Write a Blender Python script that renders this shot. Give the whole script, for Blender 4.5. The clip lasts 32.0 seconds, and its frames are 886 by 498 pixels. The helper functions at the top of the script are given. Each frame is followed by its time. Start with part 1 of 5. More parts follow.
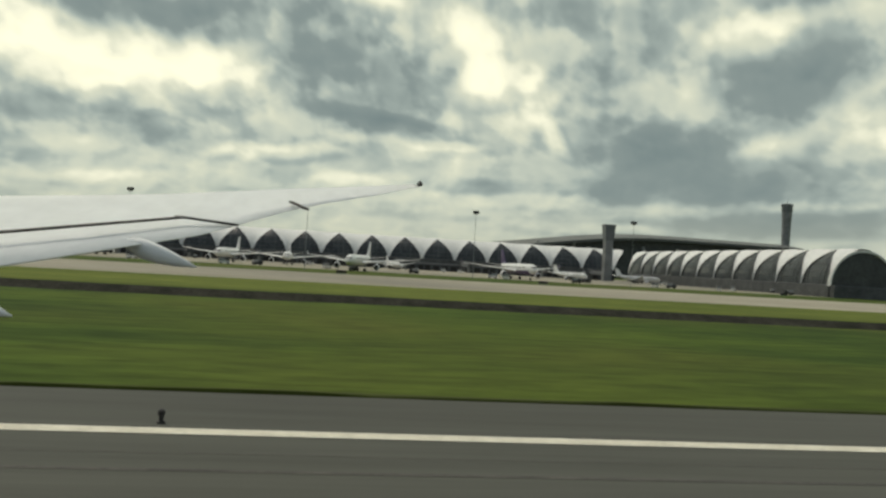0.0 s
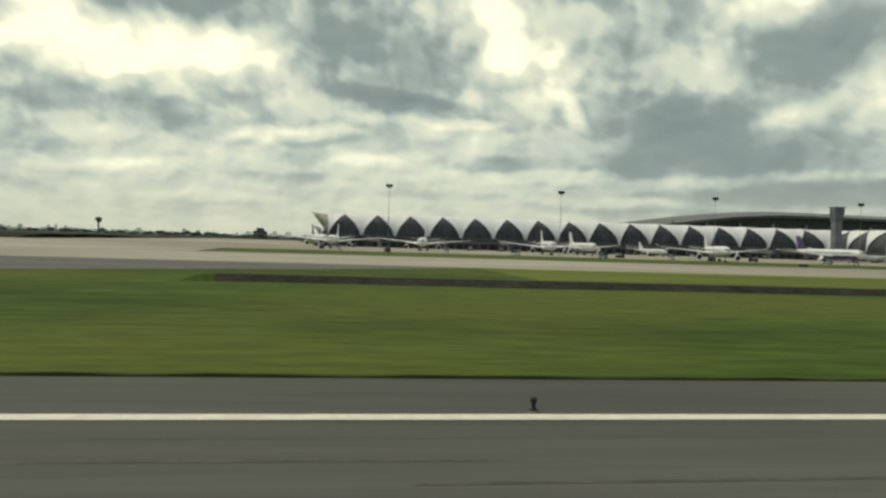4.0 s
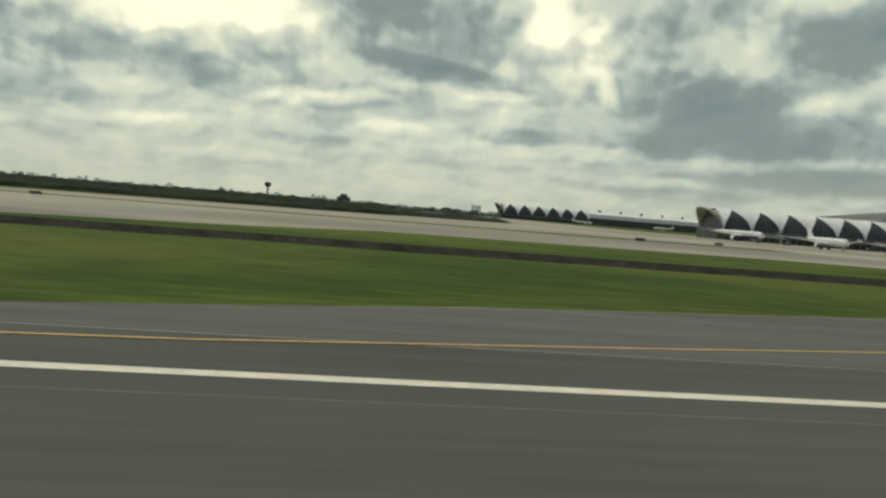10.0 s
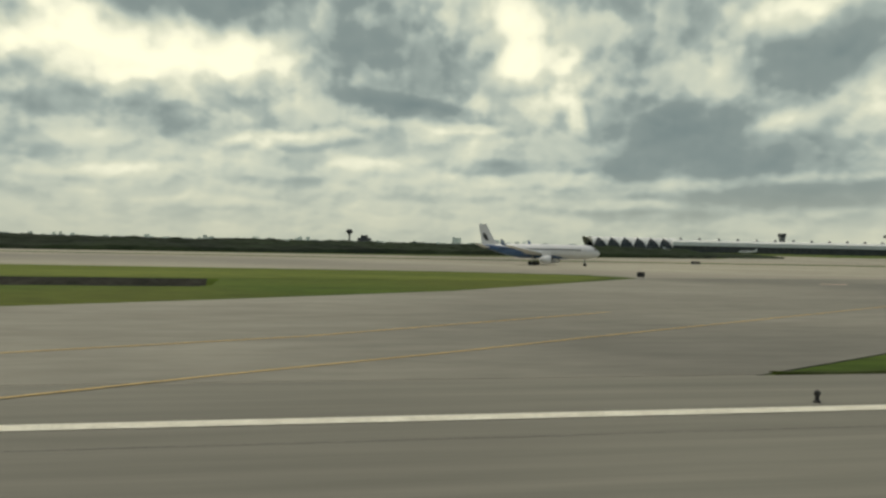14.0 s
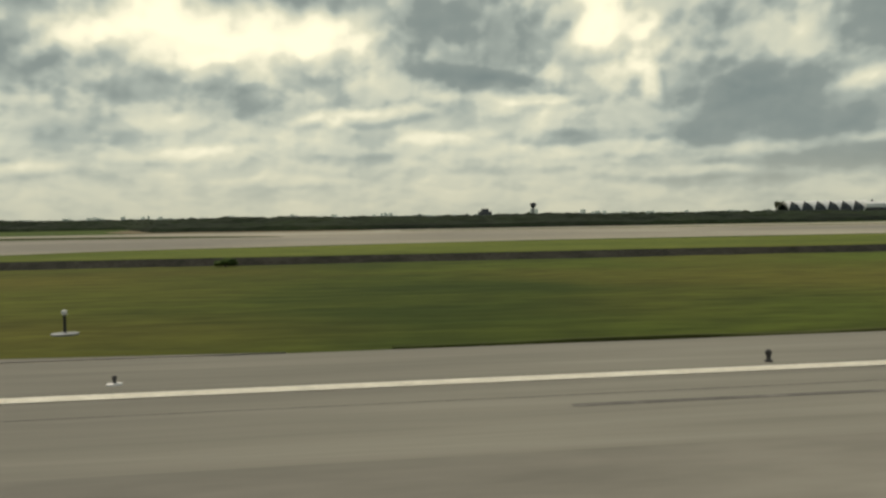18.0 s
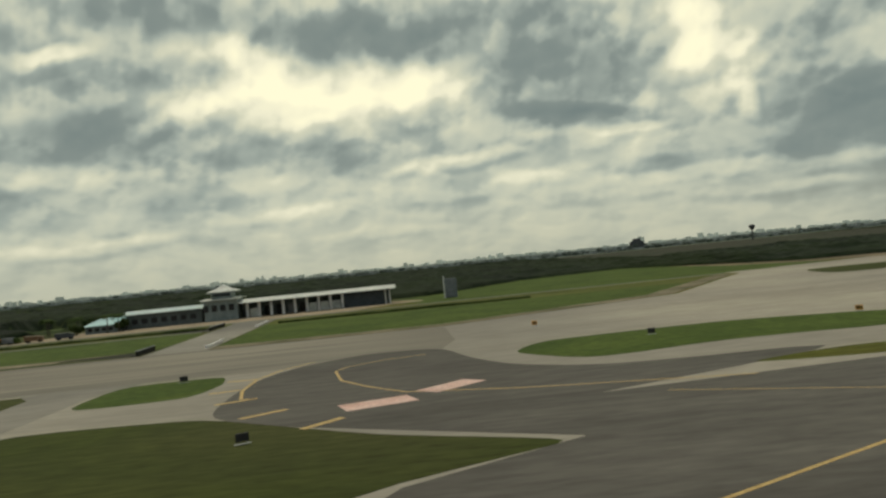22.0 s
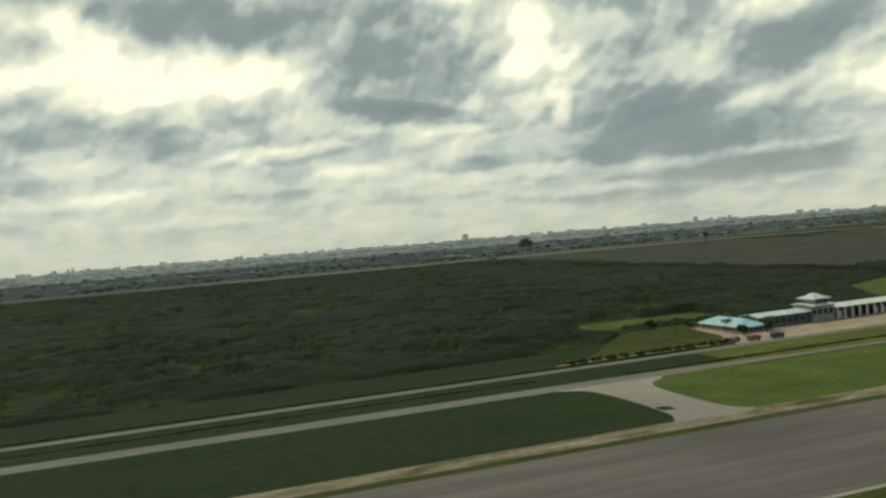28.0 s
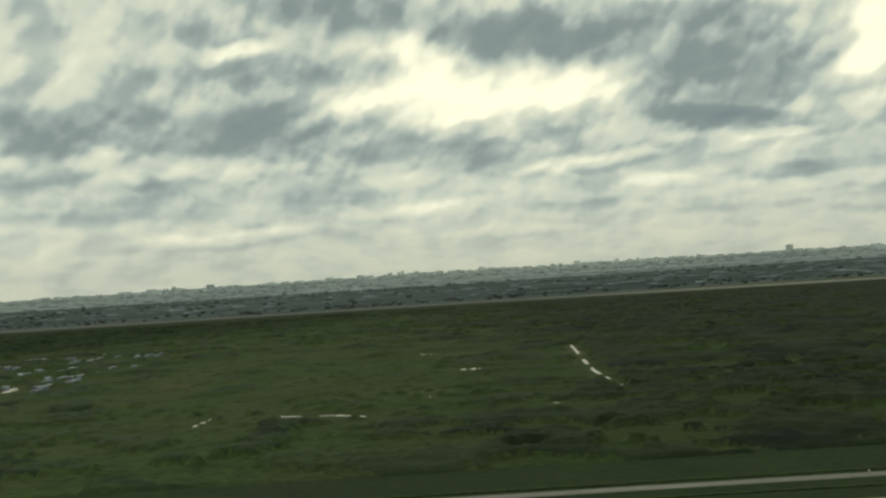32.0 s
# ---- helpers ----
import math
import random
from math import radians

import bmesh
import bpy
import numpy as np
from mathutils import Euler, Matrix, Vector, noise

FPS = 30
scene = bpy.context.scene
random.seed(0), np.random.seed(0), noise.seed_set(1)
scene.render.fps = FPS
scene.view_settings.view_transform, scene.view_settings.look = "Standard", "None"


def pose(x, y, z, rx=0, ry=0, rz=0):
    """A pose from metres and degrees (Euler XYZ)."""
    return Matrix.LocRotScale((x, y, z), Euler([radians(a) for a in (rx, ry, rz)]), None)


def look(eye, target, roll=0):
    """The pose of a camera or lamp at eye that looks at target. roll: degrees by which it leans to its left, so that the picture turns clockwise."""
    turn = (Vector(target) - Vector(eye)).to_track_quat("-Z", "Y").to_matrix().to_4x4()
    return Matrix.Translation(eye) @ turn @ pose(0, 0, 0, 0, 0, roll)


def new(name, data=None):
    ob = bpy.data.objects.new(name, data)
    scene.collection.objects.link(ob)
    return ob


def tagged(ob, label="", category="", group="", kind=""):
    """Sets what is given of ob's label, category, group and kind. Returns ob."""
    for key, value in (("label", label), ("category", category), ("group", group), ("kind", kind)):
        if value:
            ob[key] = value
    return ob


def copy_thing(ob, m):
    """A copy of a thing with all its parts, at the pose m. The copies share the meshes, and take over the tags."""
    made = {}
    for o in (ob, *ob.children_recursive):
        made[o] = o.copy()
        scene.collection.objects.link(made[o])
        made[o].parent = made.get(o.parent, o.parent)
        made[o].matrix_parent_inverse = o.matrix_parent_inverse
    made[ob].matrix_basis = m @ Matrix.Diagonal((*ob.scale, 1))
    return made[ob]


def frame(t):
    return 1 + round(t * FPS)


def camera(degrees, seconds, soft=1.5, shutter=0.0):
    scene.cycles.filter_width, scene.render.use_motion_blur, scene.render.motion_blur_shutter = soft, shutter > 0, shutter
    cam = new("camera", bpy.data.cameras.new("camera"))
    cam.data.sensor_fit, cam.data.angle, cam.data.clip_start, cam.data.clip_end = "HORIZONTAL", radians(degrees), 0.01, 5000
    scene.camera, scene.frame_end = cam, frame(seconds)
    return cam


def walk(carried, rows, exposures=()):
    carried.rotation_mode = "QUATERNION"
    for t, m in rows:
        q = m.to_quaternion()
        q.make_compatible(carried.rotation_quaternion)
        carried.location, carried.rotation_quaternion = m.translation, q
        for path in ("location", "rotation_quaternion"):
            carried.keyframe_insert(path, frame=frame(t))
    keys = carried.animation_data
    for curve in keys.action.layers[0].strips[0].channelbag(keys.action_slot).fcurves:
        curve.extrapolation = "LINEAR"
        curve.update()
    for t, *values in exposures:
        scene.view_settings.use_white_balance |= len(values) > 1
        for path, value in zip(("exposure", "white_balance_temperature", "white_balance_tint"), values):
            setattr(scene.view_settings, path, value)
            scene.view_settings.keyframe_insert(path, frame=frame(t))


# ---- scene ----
# Built at two fifths of true size: K model metres stand for one real metre. All sizes below are real metres.
K = 0.4
cam = camera(56.1, 32.0, soft=2.6)


def aim(x, y, z, yaw, pitch, roll):
    """Pose of the camera at a real place; yaw to the left of the runway's normal, pitch up, roll to its left."""
    a, p = radians(yaw), radians(pitch)
    eye = Vector((x, y, z)) * K
    way = Vector((-math.sin(a) * math.cos(p), math.cos(a) * math.cos(p), math.sin(p)))
    return look(eye, eye + way * 10, roll)


PATH = (
    (0.0, 5.11, 0.53, 6.29, -8.59, 1.01, 3.34),
    (0.5, -17.24, 0.52, 6.26, -7.53, 0.63, 3.36),
    (1.0, -40.07, 0.52, 6.29, -3.70, 0.67, 2.31),
    (1.5, -63.41, 0.53, 6.27, -3.97, 0.52, 2.22),
    (2.0, -87.29, 0.54, 6.31, -5.60, 0.47, 2.19),
    (2.5, -111.71, 0.56, 6.29, -8.25, -0.05, 2.81),
    (3.0, -136.68, 0.59, 6.27, -9.36, -0.55, 3.13),
    (3.5, -162.18, 0.63, 6.29, -8.77, -1.33, 3.47),
    (4.0, -188.15, 0.66, 6.33, -8.35, -0.52, 1.77),
    (4.5, -214.56, 0.69, 6.29, -8.32, -0.69, 2.77),
    (5.0, -241.40, 0.71, 6.29, -8.31, -0.74, 2.85),
    (5.5, -268.66, 0.72, 6.29, -8.29, -0.85, 3.02),
    (6.0, -296.37, 0.73, 6.29, -8.27, -0.96, 3.19),
    (6.5, -324.54, 0.73, 6.28, -8.26, -1.01, 3.27),
    (7.0, -353.19, 0.73, 6.30, -8.94, -1.13, 4.71),
    (7.5, -382.33, 0.73, 6.29, -8.85, -0.81, 3.57),
    (8.0, -411.95, 0.74, 6.25, -8.71, -1.20, 4.44),
    (8.5, -442.04, 0.76, 6.29, -8.47, -1.98, 4.27),
    (9.0, -472.60, 0.79, 6.28, -9.25, -2.45, 5.54),
    (9.5, -503.63, 0.82, 6.29, -9.77, -2.31, 4.85),
    (10.0, -535.11, 0.84, 6.30, -8.94, -2.70, 4.62),
    (10.5, -567.03, 0.86, 6.29, -8.89, -1.78, 4.54),
    (11.0, -599.38, 0.85, 6.29, -9.59, -0.88, 2.61),
    (11.5, -632.15, 0.83, 6.29, -9.02, -0.06, 2.19),
    (12.0, -665.32, 0.78, 6.30, -8.81, 0.80, 1.88),
    (12.5, -698.91, 0.71, 6.29, -8.74, 0.42, 1.93),
    (13.0, -732.93, 0.60, 6.34, -9.12, -0.54, 2.30),
    (13.5, -767.42, 0.66, 6.29, -10.28, -0.81, 1.74),
    (14.0, -802.37, 0.80, 6.29, -11.85, -0.32, 1.14),
    (14.5, -837.81, 0.55, 6.29, -13.78, 0.10, 0.90),
    (15.0, -873.71, 0.20, 6.29, -13.59, -0.11, 0.54),
    (15.5, -910.09, -0.18, 6.29, -13.17, -0.57, -0.26),
    (16.0, -946.91, -0.34, 6.29, -12.74, -1.03, -1.06),
    (16.5, -984.16, -0.48, 6.26, -12.55, -1.24, -1.43),
    (17.0, -1021.84, -0.59, 6.26, -11.36, -1.37, -1.70),
    (17.5, -1059.91, -0.67, 6.29, -11.16, -1.31, -1.47),
    (18.0, -1098.39, -0.73, 6.26, -8.46, -2.21, -0.82),
    (18.5, -1137.23, -0.76, 6.29, -6.73, -2.14, -1.54),
    (19.0, -1176.43, -0.77, 7.30, -6.16, -1.61, -2.26),
    (19.5, -1215.94, -0.77, 8.49, -5.34, 0.33, -4.55),
    (20.0, -1255.70, -0.75, 9.89, -4.44, 1.08, -4.83),
    (20.5, -1295.69, -0.74, 11.55, -4.86, 1.80, -6.06),
    (21.0, -1335.89, -0.72, 13.55, -3.98, 2.23, -7.13),
    (21.5, -1376.27, -0.71, 15.99, -3.30, 1.75, -6.30),
    (22.0, -1416.80, -0.70, 18.95, -3.43, 0.90, -5.64),
    (22.5, -1457.42, -0.69, 22.47, -3.79, 0.69, -6.02),
    (23.0, -1498.11, -0.69, 26.51, -3.83, 0.99, -6.80),
    (23.5, -1538.86, -0.68, 31.00, -3.19, 0.74, -6.58),
    (24.0, -1579.66, -0.66, 35.79, -3.94, 0.15, -6.09),
    (24.5, -1620.54, -0.65, 40.73, -3.49, 0.01, -6.35),
    (25.0, -1661.53, -0.63, 45.74, -3.11, 0.07, -6.14),
    (25.5, -1702.63, -0.61, 50.74, -4.21, 1.08, -6.37),
    (26.0, -1743.88, -0.58, 55.72, -7.90, 1.54, -6.14),
    (26.5, -1785.29, -0.56, 60.69, -12.25, 1.54, -6.84),
    (27.0, -1826.86, -0.53, 65.67, -13.37, 1.09, -6.44),
    (27.5, -1868.59, -0.51, 70.64, -15.83, 0.11, -5.56),
    (28.0, -1910.48, -0.49, 75.59, -18.28, -0.88, -4.68),
    (28.5, -1952.54, -0.47, 80.49, -19.40, -1.33, -4.28),
    (29.0, -1994.76, -0.46, 85.32, -19.61, -1.17, -4.36),
    (29.5, -2037.14, -0.44, 90.04, -19.35, -1.08, -4.58),
    (30.0, -2079.68, -0.43, 94.65, -18.85, -1.15, -5.01),
    (30.5, -2122.37, -0.42, 99.17, -12.04, -0.04, -4.84),
    (31.0, -2165.22, -0.41, 103.59, -6.53, 0.26, -3.99),
    (31.5, -2208.23, -0.40, 107.92, -3.02, 0.29, -3.76),
    (32.0, -2251.42, -0.39, 112.17, 0.65, 0.97, -3.68),
)
walk(cam, [(r[0], aim(*r[1:])) for r in PATH],
     exposures=[(0.0, -0.1, 6500, 9), (1.5, 0.0, 6500, 8), (2.5, 0.05, 6550, 8), (3.0, 0.12, 6600, 9), (3.5, 0.08, 6600, 8), (4.5, 0.0, 6600, 8), (6.5, -0.25, 6500, 7), (9.0, -0.27, 6500, 8), (10.0, -0.08, 6500, 8), (12.0, 0.02, 6500, 8),
                (13.0, 0.1, 6500, 8), (14.0, -0.12, 6550, 9), (16.5, -0.1, 6800, 11), (18.0, -0.08, 6850, 12), (20.0, -0.2, 6800, 11), (22.0, -0.25, 6750, 9),
                (23.0, 0.0, 6600, 9), (26.0, -0.2, 6500, 8), (29.0, 0.1, 6500, 8), (30.5, 0.0, 6500, 8), (32.0, -0.08, 6500, 8)])

# ---- world and sun ----
SUN_DIR = Vector((-2.7, 3.6, 8.2)).normalized()
world = bpy.data.worlds.new("sky")
scene.world = world
world.use_nodes = True
wn, wl = world.node_tree.nodes, world.node_tree.links
wn.clear()
sky = wn.new("ShaderNodeTexSky")
sky.sky_type, sky.sun_disc = "NISHITA", False
sky.sun_elevation = math.asin(SUN_DIR.z)
sky.sun_rotation = math.atan2(SUN_DIR.x, SUN_DIR.y)
sky.dust_density = 4.0
bg_clear, bg_cloud = wn.new("ShaderNodeBackground"), wn.new("ShaderNodeBackground")
bg_clear.inputs[1].default_value = 0.06
bg_cloud.inputs[0].default_value = (0.80, 0.88, 0.76, 1)
bg_cloud.inputs[1].default_value = 0.215
both, wout = wn.new("ShaderNodeAddShader"), wn.new("ShaderNodeOutputWorld")
wl.new(sky.outputs[0], bg_clear.inputs[0])
wl.new(bg_clear.outputs[0], both.inputs[0])
wl.new(bg_cloud.outputs[0], both.inputs[1])
wl.new(both.outputs[0], wout.inputs[0])

sun_data = bpy.data.lights.new("sun", "SUN")
sun_data.energy, sun_data.angle, sun_data.color = 1.2, radians(6), (1.0, 0.94, 0.78)
sun = new("sun", sun_data)
sun.rotation_mode = "QUATERNION"
sun.rotation_quaternion = SUN_DIR.to_track_quat("Z", "Y")


# ---- materials ----
def node(nt, kind, **values):
    n = nt.nodes.new(kind)
    for k, v in values.items():
        n.inputs[k].default_value = v
    return n


def surface(name, dark, light, rough=0.8, metal=0.0, scale=1.0, stretch=(1, 1, 1), fine=8.0, fine_amount=0.25,
            bump=0.0, island=0.0, third=None, third_scale=0.02, spec=0.5, contrast=0.18, along=None):
    """A two-scale procedural paint: large patches between two tones, fine grain over them, optional bump and a third tone."""
    m = bpy.data.materials.new(name)
    m.use_nodes = True
    nt = m.node_tree
    b = nt.nodes["Principled BSDF"]
    geo = node(nt, "ShaderNodeNewGeometry")
    sc = node(nt, "ShaderNodeVectorMath")
    sc.operation = "MULTIPLY"
    sc.inputs[1].default_value = [s / K for s in stretch]
    nt.links.new(geo.outputs["Position"], sc.inputs[0])
    big = node(nt, "ShaderNodeTexNoise", Scale=scale, Detail=4.0, Roughness=0.6)
    nt.links.new(sc.outputs[0], big.inputs["Vector"])
    small = node(nt, "ShaderNodeTexNoise", Scale=scale * fine, Detail=3.0, Roughness=0.65)
    nt.links.new(sc.outputs[0], small.inputs["Vector"])
    ramp = node(nt, "ShaderNodeMapRange")
    ramp.inputs[1].default_value, ramp.inputs[2].default_value = 0.5 - contrast, 0.5 + contrast
    nt.links.new(big.outputs["Fac"], ramp.inputs[0])
    mix = node(nt, "ShaderNodeMix")
    mix.data_type = "RGBA"
    mix.inputs[6].default_value, mix.inputs[7].default_value = (*dark, 1), (*light, 1)
    nt.links.new(ramp.outputs[0], mix.inputs[0])
    col = mix.outputs[2]
    if third:
        wide = node(nt, "ShaderNodeTexNoise", Scale=third_scale / K, Detail=2.0)
        nt.links.new(geo.outputs["Position"], wide.inputs["Vector"])
        r3 = node(nt, "ShaderNodeMapRange")
        r3.inputs[1].default_value, r3.inputs[2].default_value = 0.42, 0.66
        nt.links.new(wide.outputs["Fac"], r3.inputs[0])
        m3 = node(nt, "ShaderNodeMix")
        m3.data_type = "RGBA"
        m3.inputs[7].default_value = (*third, 1)
        nt.links.new(r3.outputs[0], m3.inputs[0])
        nt.links.new(col, m3.inputs[6])
        col = m3.outputs[2]
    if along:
        # the colour factor paler fades in between two places along the runway
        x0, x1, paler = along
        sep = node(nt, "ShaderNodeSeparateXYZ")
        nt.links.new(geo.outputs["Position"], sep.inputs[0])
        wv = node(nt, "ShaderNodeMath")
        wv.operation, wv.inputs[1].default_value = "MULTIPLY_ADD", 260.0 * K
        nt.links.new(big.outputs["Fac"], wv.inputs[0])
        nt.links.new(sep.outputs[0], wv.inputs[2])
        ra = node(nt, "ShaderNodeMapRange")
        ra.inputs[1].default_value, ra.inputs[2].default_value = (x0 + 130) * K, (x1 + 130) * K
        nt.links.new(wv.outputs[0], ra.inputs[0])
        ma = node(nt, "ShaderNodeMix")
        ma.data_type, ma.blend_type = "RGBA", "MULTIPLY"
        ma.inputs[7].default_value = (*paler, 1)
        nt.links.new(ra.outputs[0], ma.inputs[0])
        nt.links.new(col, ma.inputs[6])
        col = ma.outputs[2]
    val = node(nt, "ShaderNodeMapRange")
    val.inputs[1].default_value, val.inputs[2].default_value = 0.3, 0.7
    val.inputs[3].default_value, val.inputs[4].default_value = 1 - fine_amount, 1 + fine_amount
    nt.links.new(small.outputs["Fac"], val.inputs[0])
    hsv = node(nt, "ShaderNodeHueSaturation")
    nt.links.new(col, hsv.inputs["Color"])
    nt.links.new(val.outputs[0], hsv.inputs["Value"])
    out = hsv.outputs[0]
    if island:
        i = node(nt, "ShaderNodeMapRange")
        i.inputs[3].default_value, i.inputs[4].default_value = 1 - island, 1 + island
        nt.links.new(geo.outputs["Random Per Island"], i.inputs[0])
        h2 = node(nt, "ShaderNodeHueSaturation")
        nt.links.new(out, h2.inputs["Color"])
        nt.links.new(i.outputs[0], h2.inputs["Value"])
        out = h2.outputs[0]
    nt.links.new(out, b.inputs["Base Color"])
    b.inputs["Roughness"].default_value, b.inputs["Metallic"].default_value = rough, metal
    b.inputs["Specular IOR Level"].default_value = spec
    if bump:
        bp = node(nt, "ShaderNodeBump", Strength=0.6, Distance=bump * K)
        nt.links.new(small.outputs["Fac"], bp.inputs["Height"])
        nt.links.new(bp.outputs[0], b.inputs["Normal"])
    return m


GRASS = surface("mown_grass", (0.037, 0.055, 0.008), (0.104, 0.118, 0.016), 0.95, scale=0.035, stretch=(0.3, 1, 1), fine=16, contrast=0.14,
                fine_amount=0.3, third=(0.118, 0.106, 0.019), third_scale=0.018, spec=0.1, bump=0.05, along=(-1150, -900, (0.76, 1.02, 0.95)))
LUSH = surface("lush_grass", (0.048, 0.078, 0.014), (0.083, 0.118, 0.023), 0.95, scale=0.04, fine=10, spec=0.1, bump=0.05)
# yellowish verge grass with the sunlight on it painted into the tone
VERGE_GRASS = surface("sunlit_verge_grass", (0.090, 0.118, 0.019), (0.145, 0.172, 0.031), 0.95, scale=0.04, stretch=(0.4, 1, 1), fine=10, spec=0.1, bump=0.05)
SCRUB = surface("scrub_ground", (0.022, 0.036, 0.011), (0.040, 0.060, 0.017), 0.95, scale=0.02, fine=8, fine_amount=0.4,
                third=(0.050, 0.058, 0.022), third_scale=0.004, spec=0.1)
BANK = surface("ditch_bank", (0.022, 0.023, 0.017), (0.052, 0.050, 0.038), 0.95, scale=0.25, fine=6, spec=0.1)
# worn asphalt; the darker end also has cloud shade put into its colour
WORN_SHADED = surface("worn_shaded_asphalt", (0.205, 0.196, 0.158), (0.285, 0.272, 0.218), 0.9, scale=0.16, stretch=(0.06, 1, 1), fine=5,
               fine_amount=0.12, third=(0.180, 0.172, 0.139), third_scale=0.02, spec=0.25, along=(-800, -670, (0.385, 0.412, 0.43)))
EXIT = surface("exit_concrete", (0.21, 0.198, 0.16), (0.30, 0.283, 0.228), 0.9, scale=0.05, stretch=(0.3, 1, 1), fine=9, fine_amount=0.15, third=(0.17, 0.162, 0.135), third_scale=0.012, spec=0.25)
OLIVE = surface("dull_olive_grass", (0.029, 0.042, 0.008), (0.054, 0.068, 0.012), 0.95, scale=0.05, stretch=(0.35, 1, 1), fine=12, fine_amount=0.3, third=(0.058, 0.064, 0.018), third_scale=0.015, spec=0.1, bump=0.06)
# rough grass, its tone kept dark to stand for cloud shade on the fields
ROUGH = surface("rough_shaded_grass", (0.013, 0.027, 0.009), (0.024, 0.040, 0.012), 0.95, scale=0.05, stretch=(0.35, 1, 1), fine=10, fine_amount=0.35,
                third=(0.020, 0.032, 0.012), third_scale=0.01, spec=0.1, bump=0.08)
VERGE = surface("rough_verge", (0.060, 0.066, 0.026), (0.29, 0.245, 0.17), 0.95, scale=0.12, stretch=(0.4, 1, 1), fine=6, fine_amount=0.3, spec=0.1)
# brown streaked asphalt; its darkening to the west is cloud shade in the colour
TAXI_TAR = surface("brown_shaded_taxiway_asphalt", (0.094, 0.088, 0.071), (0.155, 0.144, 0.115), 0.9, scale=0.10, stretch=(0.05, 1, 1), fine=6,
                   fine_amount=0.16, third=(0.09, 0.084, 0.070), third_scale=0.006, spec=0.25, along=(-1720, -1440, (2.0, 1.97, 1.86)))
SHOULDER = surface("shoulder_asphalt", (0.092, 0.092, 0.081), (0.132, 0.131, 0.115), 0.9, scale=0.3, stretch=(0.05, 1, 1), fine=5,
                   fine_amount=0.12, spec=0.25)
CONCRETE = surface("taxiway_concrete", (0.295, 0.270, 0.207), (0.420, 0.387, 0.298), 0.9, scale=0.04, stretch=(0.3, 1, 1), fine=10,
                   fine_amount=0.14, third=(0.225, 0.210, 0.172), third_scale=0.006, spec=0.25)
DARK_TAR = surface("dark_asphalt", (0.078, 0.073, 0.060), (0.122, 0.114, 0.094), 0.9, scale=0.05, stretch=(0.3, 1, 1), fine=9, spec=0.25, third=(0.070, 0.064, 0.053), third_scale=0.012)
ROAD = surface("weathered_road", (0.118, 0.126, 0.098), (0.180, 0.186, 0.146), 0.9, scale=0.06, stretch=(0.3, 1, 1), fine=9, fine_amount=0.15, spec=0.25)
SAND = surface("sandy_verge", (0.26, 0.21, 0.14), (0.40, 0.33, 0.23), 0.95, scale=0.08, fine=6, spec=0.1)
WHITE_LINE = surface("white_line_paint", (0.62, 0.58, 0.46), (0.78, 0.74, 0.60), 0.7, scale=0.8, fine=8, fine_amount=0.12)
YELLOW_LINE = surface("yellow_line_paint", (0.44, 0.29, 0.085), (0.56, 0.39, 0.13), 0.7, scale=0.8, fine=8)
RED_LINE = surface("faded_red_paint", (0.58, 0.34, 0.26), (0.74, 0.54, 0.45), 0.8, scale=0.3, fine=8)
RUBBER = surface("rubber_marks", (0.048, 0.045, 0.039), (0.085, 0.080, 0.068), 0.85, scale=0.5, fine=6)
TAR = surface("tar_joint", (0.055, 0.050, 0.044), (0.10, 0.092, 0.08), 0.85, scale=0.5, fine=6)
TAR_PALE = surface("faint_rubber", (0.120, 0.114, 0.096), (0.175, 0.166, 0.138), 0.85, scale=0.5, fine=6)
FABRIC = surface("white_roof_fabric", (0.74, 0.74, 0.70), (0.84, 0.84, 0.80), 0.6, scale=0.06, fine=8, fine_amount=0.08)
DARK_GLASS = surface("dark_glazing", (0.034, 0.040, 0.042), (0.066, 0.073, 0.074), 0.25, scale=0.15, fine=6)
HOOD = surface("beige_hood_cladding", (0.22, 0.21, 0.16), (0.38, 0.365, 0.29), 0.7, scale=0.2, fine=6)
STEEL = surface("grey_steel", (0.20, 0.21, 0.21), (0.30, 0.31, 0.31), 0.5, metal=0.3, scale=0.5)
PODIUM = surface("podium_cladding", (0.055, 0.058, 0.060), (0.11, 0.115, 0.115), 0.7, scale=0.15, fine=6)
ROOF_DARK = surface("dark_roof_metal", (0.075, 0.080, 0.080), (0.12, 0.125, 0.12), 0.5, scale=0.03, fine=8)
TOWER_GREY = surface("tower_concrete", (0.17, 0.18, 0.18), (0.25, 0.26, 0.26), 0.85, scale=0.15, fine=6)
TOWER_GLASS = surface("tower_glazing", (0.10, 0.115, 0.12), (0.16, 0.175, 0.18), 0.35, scale=0.2, fine=6)
SKIN = surface("white_aircraft_paint", (0.72, 0.72, 0.70), (0.80, 0.80, 0.78), 0.3, scale=0.2, fine=5, fine_amount=0.05)
SKIN_BLUE = surface("blue_aircraft_paint", (0.055, 0.115, 0.24), (0.085, 0.165, 0.32), 0.3, scale=0.2)
SKIN_DARK = surface("purple_aircraft_paint", (0.05, 0.03, 0.09), (0.08, 0.05, 0.14), 0.35, scale=0.2)
WING_TOP = surface("wing_paint", (0.86, 0.87, 0.84), (0.92, 0.93, 0.90), 0.28, metal=0.0, scale=0.35, stretch=(1, 0.3, 1), fine=6, fine_amount=0.06)
WING_GAP = surface("dark_seal", (0.05, 0.045, 0.04), (0.09, 0.08, 0.07), 0.7)
TYRE = surface("black_rubber", (0.015, 0.015, 0.015), (0.03, 0.03, 0.03), 0.9)
